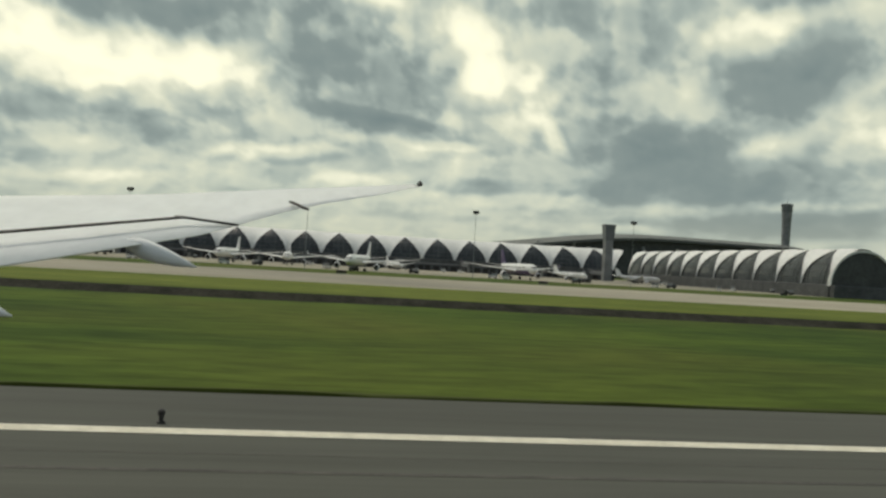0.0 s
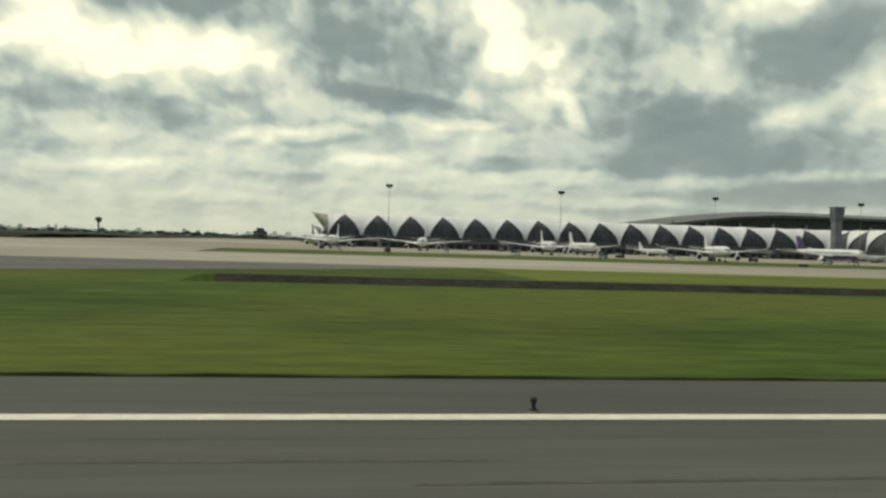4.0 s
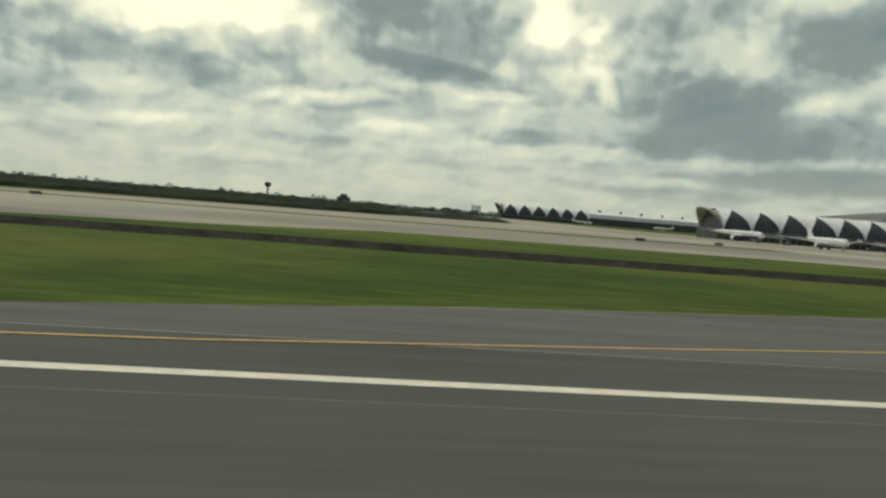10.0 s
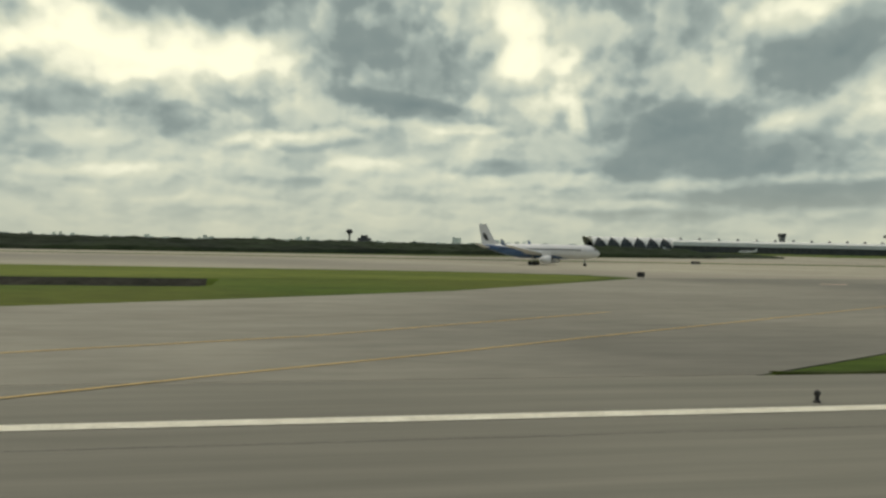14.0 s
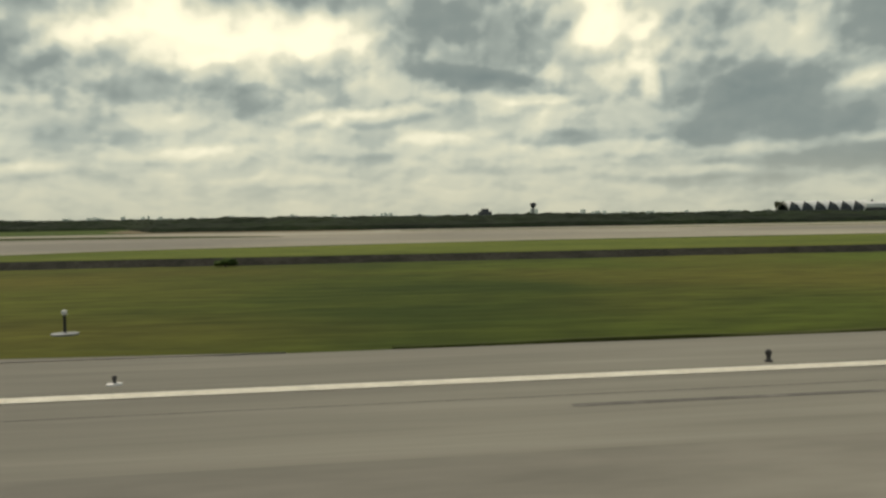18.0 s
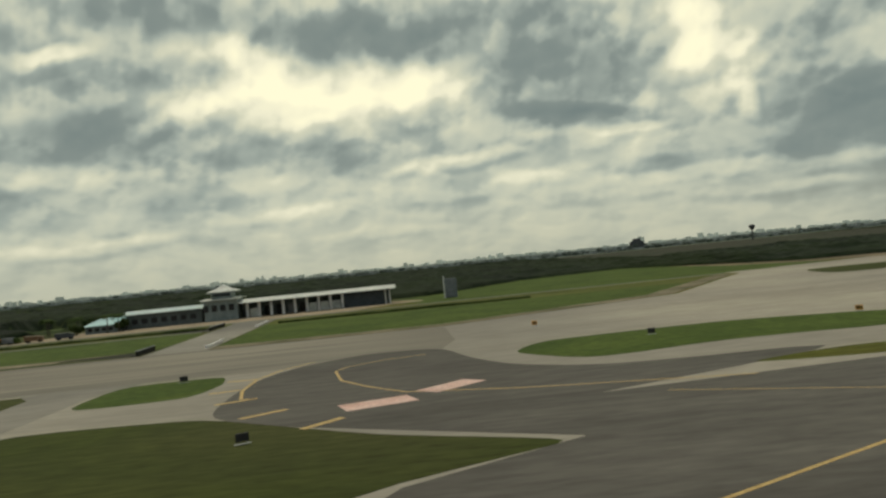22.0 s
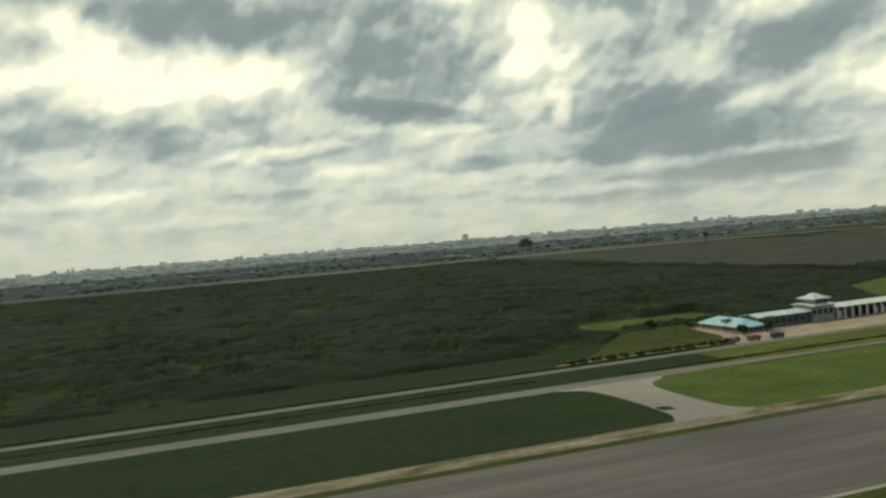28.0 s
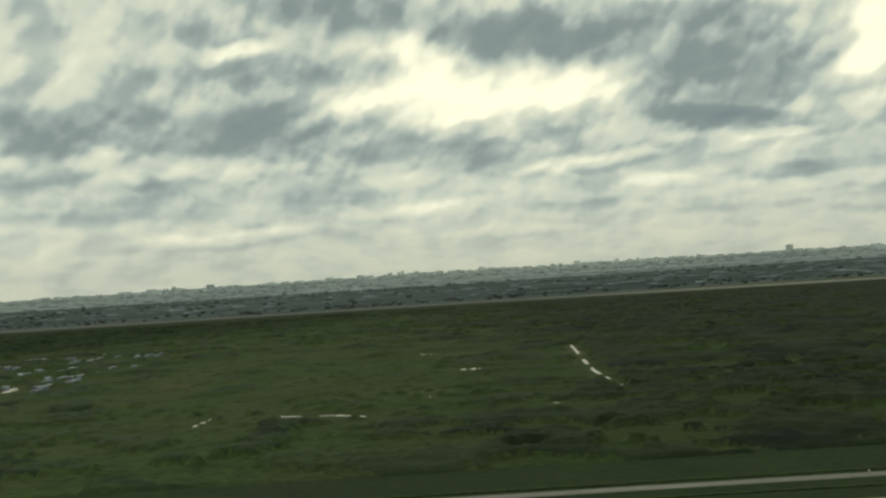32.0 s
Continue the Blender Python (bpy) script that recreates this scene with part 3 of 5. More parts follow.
# parallel taxiways, aprons and exits
TAXI = "pale concrete taxiway with faint stains"
paving("taxiway", [(1500, 203), (-150, 203), (-190, 166), (-215, 150), (-385, 39), (-568, 37), (-524, 54.5), (-461, 72), (-414, 93), (-344, 156),
                   (-334, 181), (-342, 196), (-409, 207), (-520, 197), (-547, 171), (-657, 108), (-751, 53), (-766, 45), (-778, 38.6), (-780, 37), (-960, 37), (-950, 47),
                   (-826, 80), (-807, 91), (-778, 110), (-726, 162), (-733, 178), (-763, 190), (-858, 200), (-950, 210), (-1038, 208), (-1100, 194),
                   (-1141, 184), (-1160, 170), (-1180, 158), (-1195, 142), (-1209, 139), (-1232, 137), (-1247, 130), (-1260, 120), (-1272, 109), (-1287, 97), (-1298, 88), (-1306, 83), (-1287, 75), (-1252, 62), (-1172, 44), (-1095, 37.6), (-1300, 37),
                   (-1476, 37), (-1478, 172), (-1492, 172), (-2700, 173), (-2700, 250), (-1402, 246), (-1320, 284), (-1254, 386), (-1060, 386),
                   (-700, 332), (-330, 322), (1500, 320)], CONCRETE, TAXI, 0.045)
paving("taxiway", [(1500, 420), (-200, 424), (-340, 352), (-700, 352), (-1050, 402), (-1240, 400), (-1222, 410), (-1000, 440), (-700, 432),
                   (-420, 560), (-330, 700), (-330, 800), (1500, 800)], CONCRETE, "pale concrete apron in front of the terminal", 0.045)
paving("taxiway", strip(-330, -235, 300, 440), CONCRETE, TAXI, 0.05)
paving("taxiway", [(-520, 452), (-474, 560), (-384, 606), (-376, 1490), (-230, 1490), (-196, 720), (-190, 430)], CONCRETE, "broad pale taxiway leading away past the concourse", 0.053)
paving("taxiway", strip(-1254, -1060, 300, 405), CONCRETE, TAXI, 0.05)
paving("verge_grass", rounded([(-1250, 308), (-1200, 308), (-1150, 302), (-1108, 296), (-1118, 314), (-1150, 336), (-1200, 354), (-1240, 356)]), OLIVE, "thin grass strip between two taxiways", 0.08, "grass")
# grass islands between the exits
ISLE = "mown grass island between paved exits"


def island(pts, mat=GRASS, label=ISLE):
    return paving("grass_island", rounded(pts), mat, label, 0.075, "grass")


island([(-1396, 161), (-1387, 177), (-1345, 179), (-1311, 166), (-1322, 142), (-1357, 147), (-1385, 140)], LUSH)
island([(-1369, 118), (-1347, 125), (-1318, 119), (-1345, 113)])
island([(-1400, 82), (-1420, 94.5), (-1433.5, 107.5), (-1446.4, 120.2), (-1476.8, 123.4), (-1478.6, 96), (-1478.6, 39), (-1440, 39), (-1423, 70), (-1408, 78)], OLIVE)
island([(-1474, 172), (-1475.6, 143), (-1454, 144), (-1451, 158), (-1453, 172)], LUSH)
# dark asphalt on the last exit
paving("exit_asphalt", [(-1300, 38.4), (-1436, 38.4), (-1418, 71), (-1399, 83)] + rounded([(-1420, 95), (-1434, 108), (-1446, 120), (-1446, 146), (-1444, 162), (-1438, 176),
                        (-1424, 188), (-1408, 184), (-1404, 160), (-1398, 143), (-1384, 130), (-1340, 128)], 0.2)[2:-2] + [(-1318, 114), (-1296, 82)], DARK_TAR, "dark asphalt surface of the curved exit", 0.07)
paving("exit_asphalt", [(-385, 38.4), (-215, 150), (-190, 166), (-152, 202), (-320, 202), (-341, 195), (-333, 181), (-343, 156), (-413, 93), (-460, 72),
                        (-523, 54.5), (-566, 38.4)], SHOULDER, "grey asphalt surface of the angled exit", 0.06)
paving("exit_asphalt", [(-1300, 38.4), (-1100, 38.4), (-1172, 44), (-1252, 62), (-1287, 75), (-1304, 82)], EXIT, "grey asphalt surface of the angled exit", 0.08)
paving("exit_surface", [(-960, 38.4), (-950, 47), (-826, 80), (-807, 91), (-778, 110), (-726, 162), (-640, 176), (-556, 172), (-657, 108), (-751, 53), (-766, 45), (-778, 38.4)], EXIT, "stained pale concrete of the angled exit", 0.06)
paving("road", [(-1488.6, 37), (-1478.9, 37), (-1478.7, 100), (-1477.0, 128), (-1476.0, 160), (-1470, 175), (-1496, 175), (-1490, 165), (-1489.4, 120)], EXIT, "narrow concrete link road across the channel", 0.07, "road")
for x0, x1 in ((-150, 1500), (-1086, -800)):
    paving("verge_grass", strip(x0, x1, 142.5, 203), VERGE_GRASS, "grass verge along the taxiway, painted brighter for sunlight", 0.03, "grass")
paving("verge_grass", [(-1086, 142.5), (-1086, 194), (-1140, 182), (-1159, 169), (-1178, 157), (-1190, 142.5)], VERGE_GRASS, "grass verge along the taxiway, painted brighter for sunlight", 0.03, "grass")
paving("verge_grass", [(-800, 142.5), (-747, 145), (-732, 162), (-738, 176), (-764, 187), (-800, 192)], VERGE_GRASS, "grass verge along the taxiway, painted brighter for sunlight", 0.03, "grass")
paving("taxiway", [(-2700, 174), (-1410, 174), (-1404, 200), (-1404, 245), (-1500, 249), (-2700, 250)], TAXI_TAR, "brownish streaked asphalt taxiway, darkened at one end for cloud shade", 0.06)
# service road, ramp and verge beyond the taxiway
paving("verge", [(-1494, 250.5), (-1402, 247), (-1321, 286), (-1256, 388), (-1264, 391), (-1328, 294), (-1404, 256), (-1494, 260)], VERGE, "rough patchy verge", 0.04, "verge")
paving("verge", strip(-2700, -1494, 255, 266), VERGE, "patchy sandy verge beside the taxiway", 0.035, "verge")
paving("road", [(-2700, 347), (-1690, 347), (-1620, 347), (-1494, 345), (-1494, 350), (-1620, 354), (-1690, 359), (-2700, 360)], ROAD, "pale concrete service road", 0.06, "road")
paving("road", rounded([(-1740, 264), (-1698, 264), (-1708, 274), (-1709, 300), (-1707, 334), (-1684, 349), (-1752, 349), (-1734, 340), (-1731, 310), (-1732, 274)], 0.2), CONCRETE, "pale flared concrete ramp", 0.055, "road")
paving("grass_patch", rounded([(-1731, 284), (-1725, 283), (-1725, 290), (-1731, 291)]), ROUGH, "small patch of dark grass on the ramp", 0.075, "grass")
paving("road", [(-2700, 392), (-1400, 392), (-1256, 396), (-1256, 402), (-1400, 399), (-2700, 399)], ROAD, "narrow pale perimeter road", 0.06, "road")
paving("road", strip(-1493, -1474, 247, 392), EXIT, "short access road to the fire station", 0.055, "road")
paving("yard", [(-1606, 400), (-1440, 400), (-1420, 425), (-1404, 432), (-1404, 442), (-1420, 470), (-1540, 478), (-1582, 482), (-1588, 440)], SAND, "pale paved yard round the station", 0.04)
paving("field", rounded(strip(-1710, -1494, 266, 343), 0.05), LUSH, "bright green mown field", 0.03, "grass")
paving("field", [(-1473, 250), (-1405, 250), (-1325, 288), (-1284, 352), (-1473, 352)], LUSH, "bright green mown field", 0.03, "grass")
for x1, y0, y1 in ((-1722, 266.5, 346.5), (-1640, 360.5, 391.5), (-1640, 399.5, 456)):
    paving("rough_grass", strip(-4200, x1, y0, y1), ROUGH, "rough grass beside the perimeter roads, painted dark for cloud shade", 0.03, "grass")
paving("olive_grass", [(-1473, 352), (-1284, 352), (-1262, 391), (-1473, 391)], DRY_GRASS, "yellowish olive grass before the station", 0.032, "grass")
paving("olive_grass", [(-1706, 404), (-1656, 458), (-1608, 495), (-1560, 510), (-1560, 480), (-1584, 480), (-1590, 440), (-1606, 404)], OLIVE, "dull olive grass between the woods and the station", 0.036, "grass")
paving("clearing", rounded([(-1650, 557), (-1582, 564), (-1522, 547), (-1546, 510), (-1599, 515), (-1642, 530)]), LUSH, "light green clearing in the woods", 0.05, "grass")
paving("bare_earth", [(-1228, 652), (-1218, 490), (-1198, 440), (-1160, 406), (-1070, 404), (-1095, 469), (-1186, 474), (-1200, 560), (-1214, 652)], BROWN, "strip of bare tan earth at the wood's edge", 0.06, "earth")
paving("field", [(-1440, 470), (-1404, 402), (-1190, 402), (-1200, 520), (-1230, 655), (-1330, 610), (-1402, 490)], LUSH, "green field beyond the perimeter road", 0.03, "grass")
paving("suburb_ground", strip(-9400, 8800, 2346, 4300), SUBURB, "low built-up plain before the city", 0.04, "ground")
# beyond 4300 m the ground is coloured paler in place of haze
paving("suburb_ground", strip(-9400, 8800, 4300, 9560), SPRAWL, "dense city sprawl on the plain, painted pale for haze", 0.04, "ground")
paving("verge", strip(-1716, -1600, 405.6, 410.5), SAND, "pale bare strip under the roadside shrubs", 0.05, "verge")
for y0, y1 in ((38.3, 115.6), (141.0, 172.6)):
    paving("olive_grass", strip(-4200, -1489.5, y0, y1), OLIVE, "dull olive grass beside the runway", 0.03, "grass")
paving("scrub", [(-4200, 452), (-1600, 458), (-1560, 480), (-1400, 486), (-1320, 600), (-1230, 640), (-1188, 470), (-1000, 452), (-760, 470), (-540, 495), (-478, 556), (-460, 1500), (500, 1700), (1500, 2200), (8900, 2340), (-9000, 2340), (-9000, 452)],
       SCRUB, "dark scrub and wild vegetation", 0.02, "vegetation")
paving("canal", [(-6000, 2215), (-2400, 2215), (-1900, 2195), (-1339, 2140), (-1000, 2132), (-430, 2102), (72, 1850), (700, 1520), (700, 1606), (72, 1936), (-430, 2196), (-1000, 2232), (-1339, 2250), (-1900, 2310), (-2400, 2332), (-6000, 2335)], ROAD, "long pale bare strip across the plain", 0.5, "road")
paving("olive_grass", strip(-2700, -1494, 249.6, 255.2), OLIVE, "dull olive grass beside the taxiway", 0.03, "grass")
paving("olive_grass", [(-1639.5, 360.5), (-1494, 351), (-1494, 391.5), (-1639.5, 391.5)], DRY_GRASS, "yellowish olive grass between the roads", 0.03, "grass")
paving("olive_grass", strip(-1639.5, -1494, 343.5, 346.6), OLIVE, "dull olive grass beside the service road", 0.028, "grass")


# ---- painted lines ----
def line(pts, width, mat, label, name="line", z=0.085):
    left, right = [], []
    n = len(pts)
    for i in range(n):
        a, b = pts[max(i - 1, 0)], pts[min(i + 1, n - 1)]
        dx, dy = b[0] - a[0], b[1] - a[1]
        d = math.hypot(dx, dy) or 1
        left.append((pts[i][0] - dy / d * width / 2, pts[i][1] + dx / d * width / 2, z))
        right.append((pts[i][0] + dy / d * width / 2, pts[i][1] - dx / d * width / 2, z))
    v = left + right
    f = [(i, i + n, i + 1 + n, i + 1) for i in range(n - 1)]
    return tagged(part(name, (v, f), mat), label, "marking", kind="structure")


WL, YL = "worn white runway edge line", "worn yellow taxi line"
line([(1500, 29.9), (-3000, 29.9)], 0.95, WHITE_LINE, WL)
line([(1500, -29.9), (-3000, -29.9)], 0.95, WHITE_LINE, WL)
for pts in (((-450, 24), (-431, 31.3), (-423.5, 34.5), (-404.6, 45.7), (-356.6, 74), (-300, 108)),
            ((-548, 6), (-530, 14), (-516, 20.3), (-499, 25.3), (-482, 30.5), (-466, 36), (-436, 47.8), (-400, 66), (-340, 105)),
            ((-1225, 27), (-1237, 30.2), (-1277, 45), (-1303, 55), (-1329, 69), (-1384, 103)),
            ((-860, 22), (-823, 30.4), (-812, 35.5), (-804, 40.6), (-792, 47.6), (-782, 54), (-730, 86))):
    line(pts, 0.3, YELLOW_LINE, YL)
for pts in (((-609, 31.2), (-574, 33), (-540, 36.4), (-517, 41), (-490, 47), (-463, 55), (-415, 75), (-370, 100)),
            ((-900, 34), (-847, 38.4), (-827, 43.7), (-800, 56), (-770, 76)),
            ((-1140, 32), (-1173, 35.9), (-1192, 38.8), (-1229, 46.6), (-1252, 53), (-1286, 67), (-1330, 92)),
            ((-1300, 38.5), (-1316, 43.6), (-1345, 61))):
    line(pts, 0.35, YELLOW_LINE, "worn yellow double edge line")
line([(-1436, 182), (-1442, 172), (-1445, 160), (-1445.2, 146), (-1443.6, 136), (-1440.7, 134.3)], 0.6, YELLOW_LINE, YL)
line([(-1412, 174), (-1422, 171), (-1428, 166), (-1430, 160), (-1428, 146), (-1423, 135), (-1417, 125), (-1400, 117), (-1370, 108)], 0.5, YELLOW_LINE, YL)
line([(-1410, 50), (-1395, 58), (-1377, 68), (-1350, 84)], 0.5, YELLOW_LINE, YL)
for a, b in (((-1450.8, 161.6), (-1445.1, 160.9)), ((-1451.1, 146.8), (-1446, 147.6)), ((-1447.1, 132.6), (-1440.8, 135)), ((-1440.2, 116.4), (-1434.2, 120.6)), ((-1430.2, 103.5), (-1425.4, 108.7))):
    line([a, b], 1.3, YELLOW_LINE, "short yellow shoulder stripe")
for a, b, w in (((-1426, 116), (-1416, 119), 6), ((-1414, 123), (-1406, 130), 5), ((-1296, 137), (-1286, 131), 6), ((-1281, 124), (-1275, 115), 5),
                ((-686.5, 136), (-682, 123), 3), ((-698, 143), (-693.5, 141), 2), ((-312, 138), (-298, 131), 3), ((-296, 131), (-284, 129), 3)):
    line([a, b], w, RED_LINE, "faded red and white direction panel on the pavement", "surface_panel")
for x, y0, y1 in ((-1180.2, 20.6, 36.4),):
    line([(x, y0), (x + 0.1, y1)], 0.55, TAR, "dark tar-filled joint across the runway", "joint", 0.096)
for i in range(16):
    y = 6 + 20 * random.random()
    x = 100 - 560 * random.random()
    line([(x, y), (x - 30 - 60 * random.random(), y + random.uniform(-0.6, 0.6))], random.uniform(0.15, 0.4), RUBBER, "dark tyre streak on the asphalt", "tyre_mark", 0.07)
for i in range(12):
    y = 8 + 18 * random.random()
    x = -700 - 600 * random.random()
    line([(x, y), (x - 20 - 50 * random.random(), y + random.uniform(-0.5, 0.5))], random.uniform(0.15, 0.4), TAR_PALE, "faint tyre streak on the worn asphalt", "tyre_mark", 0.07)


# seams between the paving lanes, and the raised lip of turf along the shoulder
line([(-500, 26.8), (-3000, 26.8)], 0.10, TAR_PALE, "thin dark seam between paving lanes", "paving_seam", 0.068)
line([(1500, 26.8), (-500, 26.8)], 0.08, RUBBER, "thin dark seam between paving lanes", "paving_seam", 0.068)
paving("paving_lane", strip(-4200, -960, -20.3, 20.3), EXIT, "paler newer lane of the runway", 0.064)
for x0, x1 in ((-385, 1500), (-777, -569), (-1095, -962), (-3000, -1477)):
    rl = random.Random(int(x1))
    rows = []
    for i in range(int((x1 - x0) / 3) + 1):
        h, s = rl.uniform(0.10, 0.22), rl.uniform(-0.12, 0.12)
        rows.append([(x0 + 3 * i, 38.25 + s, 0), (x0 + 3 * i, 38.35 + s, h), (x0 + 3 * i, 38.9 + s, h * 0.8), (x0 + 3 * i, 39.6, 0)])
    tagged(part("turf_edge", loft(rows), OLIVE), "ragged raised turf edge along the shoulder", "grass", kind="structure")


# ---- small airfield fittings ----
def edge_light(glass=None, label="small dark elevated runway edge light"):
    t = thing("edge_light", label=label, category="light", group="runway edge lights")
    part("base", turned([(0.16, 0.0), (0.16, 0.06), (0.09, 0.10), (0.06, 0.12)], 10), BLACK, t)
    part("stem", post(0, 0, 0.1, 0.28, 0.085, 0.085), BLACK, t)
    part("lamp", turned([(0.09, 0.27), (0.13, 0.30), (0.13, 0.44), (0.07, 0.50), (0.01, 0.52)], 10), glass or BLACK, t, "glass lamp dome")
    return t


def marker_board():
    t = thing("marker_light", label="small pale inset marker on a round plate", category="light", group="marker lights")
    part("plate", turned([(0.3, 0.0), (0.3, 0.05), (0.1, 0.08)], 12), WHITE, t, "pale round plate")
    part("stem", post(0, 0, 0.05, 0.24, 0.07, 0.06), BLACK, t)
    part("lamp", turned([(0.08, 0.22), (0.11, 0.26), (0.08, 0.34), (0.01, 0.36)], 10), BLACK, t)
    return t


ml = marker_board()
ml.matrix_basis = at(-1106.2, 32.2, 0.05)
first = edge_light()
edge_light(RED_LINE, "small runway edge light with a pale red dome").matrix_basis = at(-720, 31.3, 0.05)
first.matrix_basis = at(60, 31.3, 0.05)
for k in range(36):
    if k not in (9, 12, 14, 19, 20, 21):
        copy_thing(first, at(-60 * k, 31.3, 0.05))
# on the exits they stand along the curved edge
for x, y in ((-819, 30.9), (-1160, 35.2), (-1215, 45)):
    copy_thing(first, at(x, y, 0.06))


def taxi_sign(wide=1.7, paint=None, label="orange taxiway sign with black marks on short legs"):
    t = thing("taxiway_sign", label=label, category="sign", group="taxiway signs")
    part("panel", box(-wide / 2, wide / 2, -0.12, 0.12, 0.35, 1.35, 0.05), paint or ORANGE, t)
    part("base", box(-wide / 2 - 0.2, wide / 2 + 0.2, -0.35, 0.35, 0.0, 0.12, 0.03), STEEL, t, "pale concrete plinth")
    for x in (-wide / 2 + 0.3, wide / 2 - 0.3):
        part("leg", post(x, 0, 0.1, 0.38, 0.05, 0.05), STEEL, t)
    for i in range(3):
        x = -wide / 4 + i * wide / 4
        part("mark", box(x - 0.12, x + 0.12, -0.135, -0.118, 0.55, 1.15), BLACK, t, "black bar")
    return t


s0 = taxi_sign(1.45)
s0.matrix_basis = at(-713.8, 45.8, 0.0, 28)
copy_thing(s0, at(-995, 46.5, 0, 60))
copy_thing(s0, at(-1128, 58, 0, 14))
d0 = taxi_sign(4.0, BLACK, "dark back of a wide taxiway sign")
d0.matrix_basis = at(-286, 97, 0, 25)
copy_thing(d0, at(-278.5, 101.5, 0, 25))
s1 = taxi_sign(4.0, BLACK, "low dark taxiway sign seen from afar")
s1.matrix_basis = at(15, 328, 0, 0)
for x, y in ((99, 337), (239, 390), (-407, 315), (-324, 182), (-632, 311), (-354, 353), (-1219, 297), (-1234, 184)):
    copy_thing(s1, at(x, y, 0, 0))
copy_thing(s0, at(-1320.3, 169.5, 0, -20))
copy_thing(s0, at(-1382, 215, 0, 10))
s2 = taxi_sign(1.6, BLACK, "small dark taxiway sign on a grass island")
s2.matrix_basis = at(-1365.7, 167.5, 0, 10)
copy_thing(s2, at(-1460.8, 168.5, 0, 10))
copy_thing(s2, at(-727, 160.5, 0, 0))
copy_thing(s2, at(-1436.5, 98.3, 0, 30))
m0 = thing("marker_post", -1112.5, 48, 0, 0, "slim dark marker post with a white cap", "marker")
part("post", post(0, 0, 0, 1.15, 0.09, 0.08), BLACK, m0)
part("cap", turned([(0.09, 1.1), (0.16, 1.15), (0.16, 1.32), (0.05, 1.4)], 10), WHITE, m0)
part("base", turned([(0.75, 0.0), (0.75, 0.08), (0.2, 0.14)], 12), STEEL, m0)


# ---- membrane concourses ----
BAY = 27.4


def concourse_bay(half_width=21.0, top=26.0, base=9.0, name="concourse_bay", point=1.75, only_end=False):
    """One bay along x: pointed dark glazed gables on both sides, and the white fabric saddle between this bay and the next."""
    n, nu = 12, 8

    def arch_half(q):
        return 12.3 * (1 - q ** point)

    def edge(q):
        return half_width * math.sqrt(1 - (0.93 * q) ** 2), base + (top + 0.5 - base) * q

    qs = [i / n for i in range(n + 1)]
    # fabric: up the near side, over the ridge, down the far side
    rows = [(q, -1) for q in qs] + [(1 + k / 4, 0) for k in (1, 2, 3)] + [(q, 1) for q in qs[::-1]]
    def fabric(u0, u1):
        v, f = [], []
        for q, side in rows:
            for j in range(nu + 1):
                u = u0 + (u1 - u0) * j / nu
                v.append(cloth(q, side, u))
        m = nu + 1
        for i in range(len(rows) - 1):
            for j in range(nu):
                f.append((i * m + j, i * m + j + 1, (i + 1) * m + j + 1, (i + 1) * m + j))
        return v, f

    def cloth(q, side, u):
        sag = math.sin(math.pi * u)
        if side:
            w = arch_half(q)
            y, z = edge(q)
            return (w + u * (BAY - 2 * w), (y - 1.5 * sag * (0.4 + q)) * side, z - 0.5 * sag * q)
        y1, z1 = edge(1.0)
        s = q - 1
        return (u * BAY, -y1 + 2 * y1 * s, z1 + 1.2 * math.sin(math.pi * s) - 0.5 * sag)

    if only_end:
        return [(x - BAY, y, z) for x, y, z in fabric(0.5, 1.0)[0]], fabric(0.5, 1.0)[1]
    t = thing(name, label="white fabric roof bay with a pointed dark glazed arch", category="terminal", group="concourse bays")
    v, f = fabric(0.0, 1.0)
    part("roof_membrane", (v, f), FABRIC, t, smooth=True)
    for side in (-1, 1):
        v, f = [], []
        for q in qs:
            w = arch_half(q)
            y, z = edge(q)
            for j in range(7):
                u = 2 * j / 6 - 1
                v.append((u * w, side * (y - 0.25 + 0.5 * (1 - u * u)), z))
        for i in range(n):
            for j in range(6):
                k = (i * 7 + j, i * 7 + j + 1, (i + 1) * 7 + j + 1, (i + 1) * 7 + j)
                f.append(k if side < 0 else k[::-1])
        arch = part("glazed_arch", (v, f), DARK_GLASS, t)
        bars = []
        for q in (0.2, 0.4, 0.6, 0.8):
            w, (y, z) = arch_half(q), edge(q)
            bars.append(box(-w, w, *sorted((side * (y + 0.1), side * (y + 0.4))), z - 0.15, z + 0.15))
        for x in (-8, -4, 0, 4, 8):
            ok = [q for q in qs if arch_half(q) > abs(x) + 0.2]
            bars.append(loft([[(x - 0.12, side * edge(q)[0] + side * 0.35, edge(q)[1]), (x + 0.12, side * edge(q)[0] + side * 0.35, edge(q)[1]),
                               (x + 0.12, side * edge(q)[0], edge(q)[1]), (x - 0.12, side * edge(q)[0], edge(q)[1])] for q in ok]))
        part("glazing_grid", join(*bars), PODIUM, arch)
        rib = []
        for e in (-1, 1):
            rib.append(loft([[(e * arch_half(q) - 0.35, side * edge(q)[0], edge(q)[1]), (e * arch_half(q) + 0.35, side * edge(q)[0], edge(q)[1]),
                              (e * arch_half(q) + 0.35, side * (edge(q)[0] + 0.45), edge(q)[1]), (e * arch_half(q) - 0.35, side * (edge(q)[0] + 0.45), edge(q)[1])] for q in qs]))
        part("arch_rim", join(*rib), PODIUM, t, "dark steel arch rim")
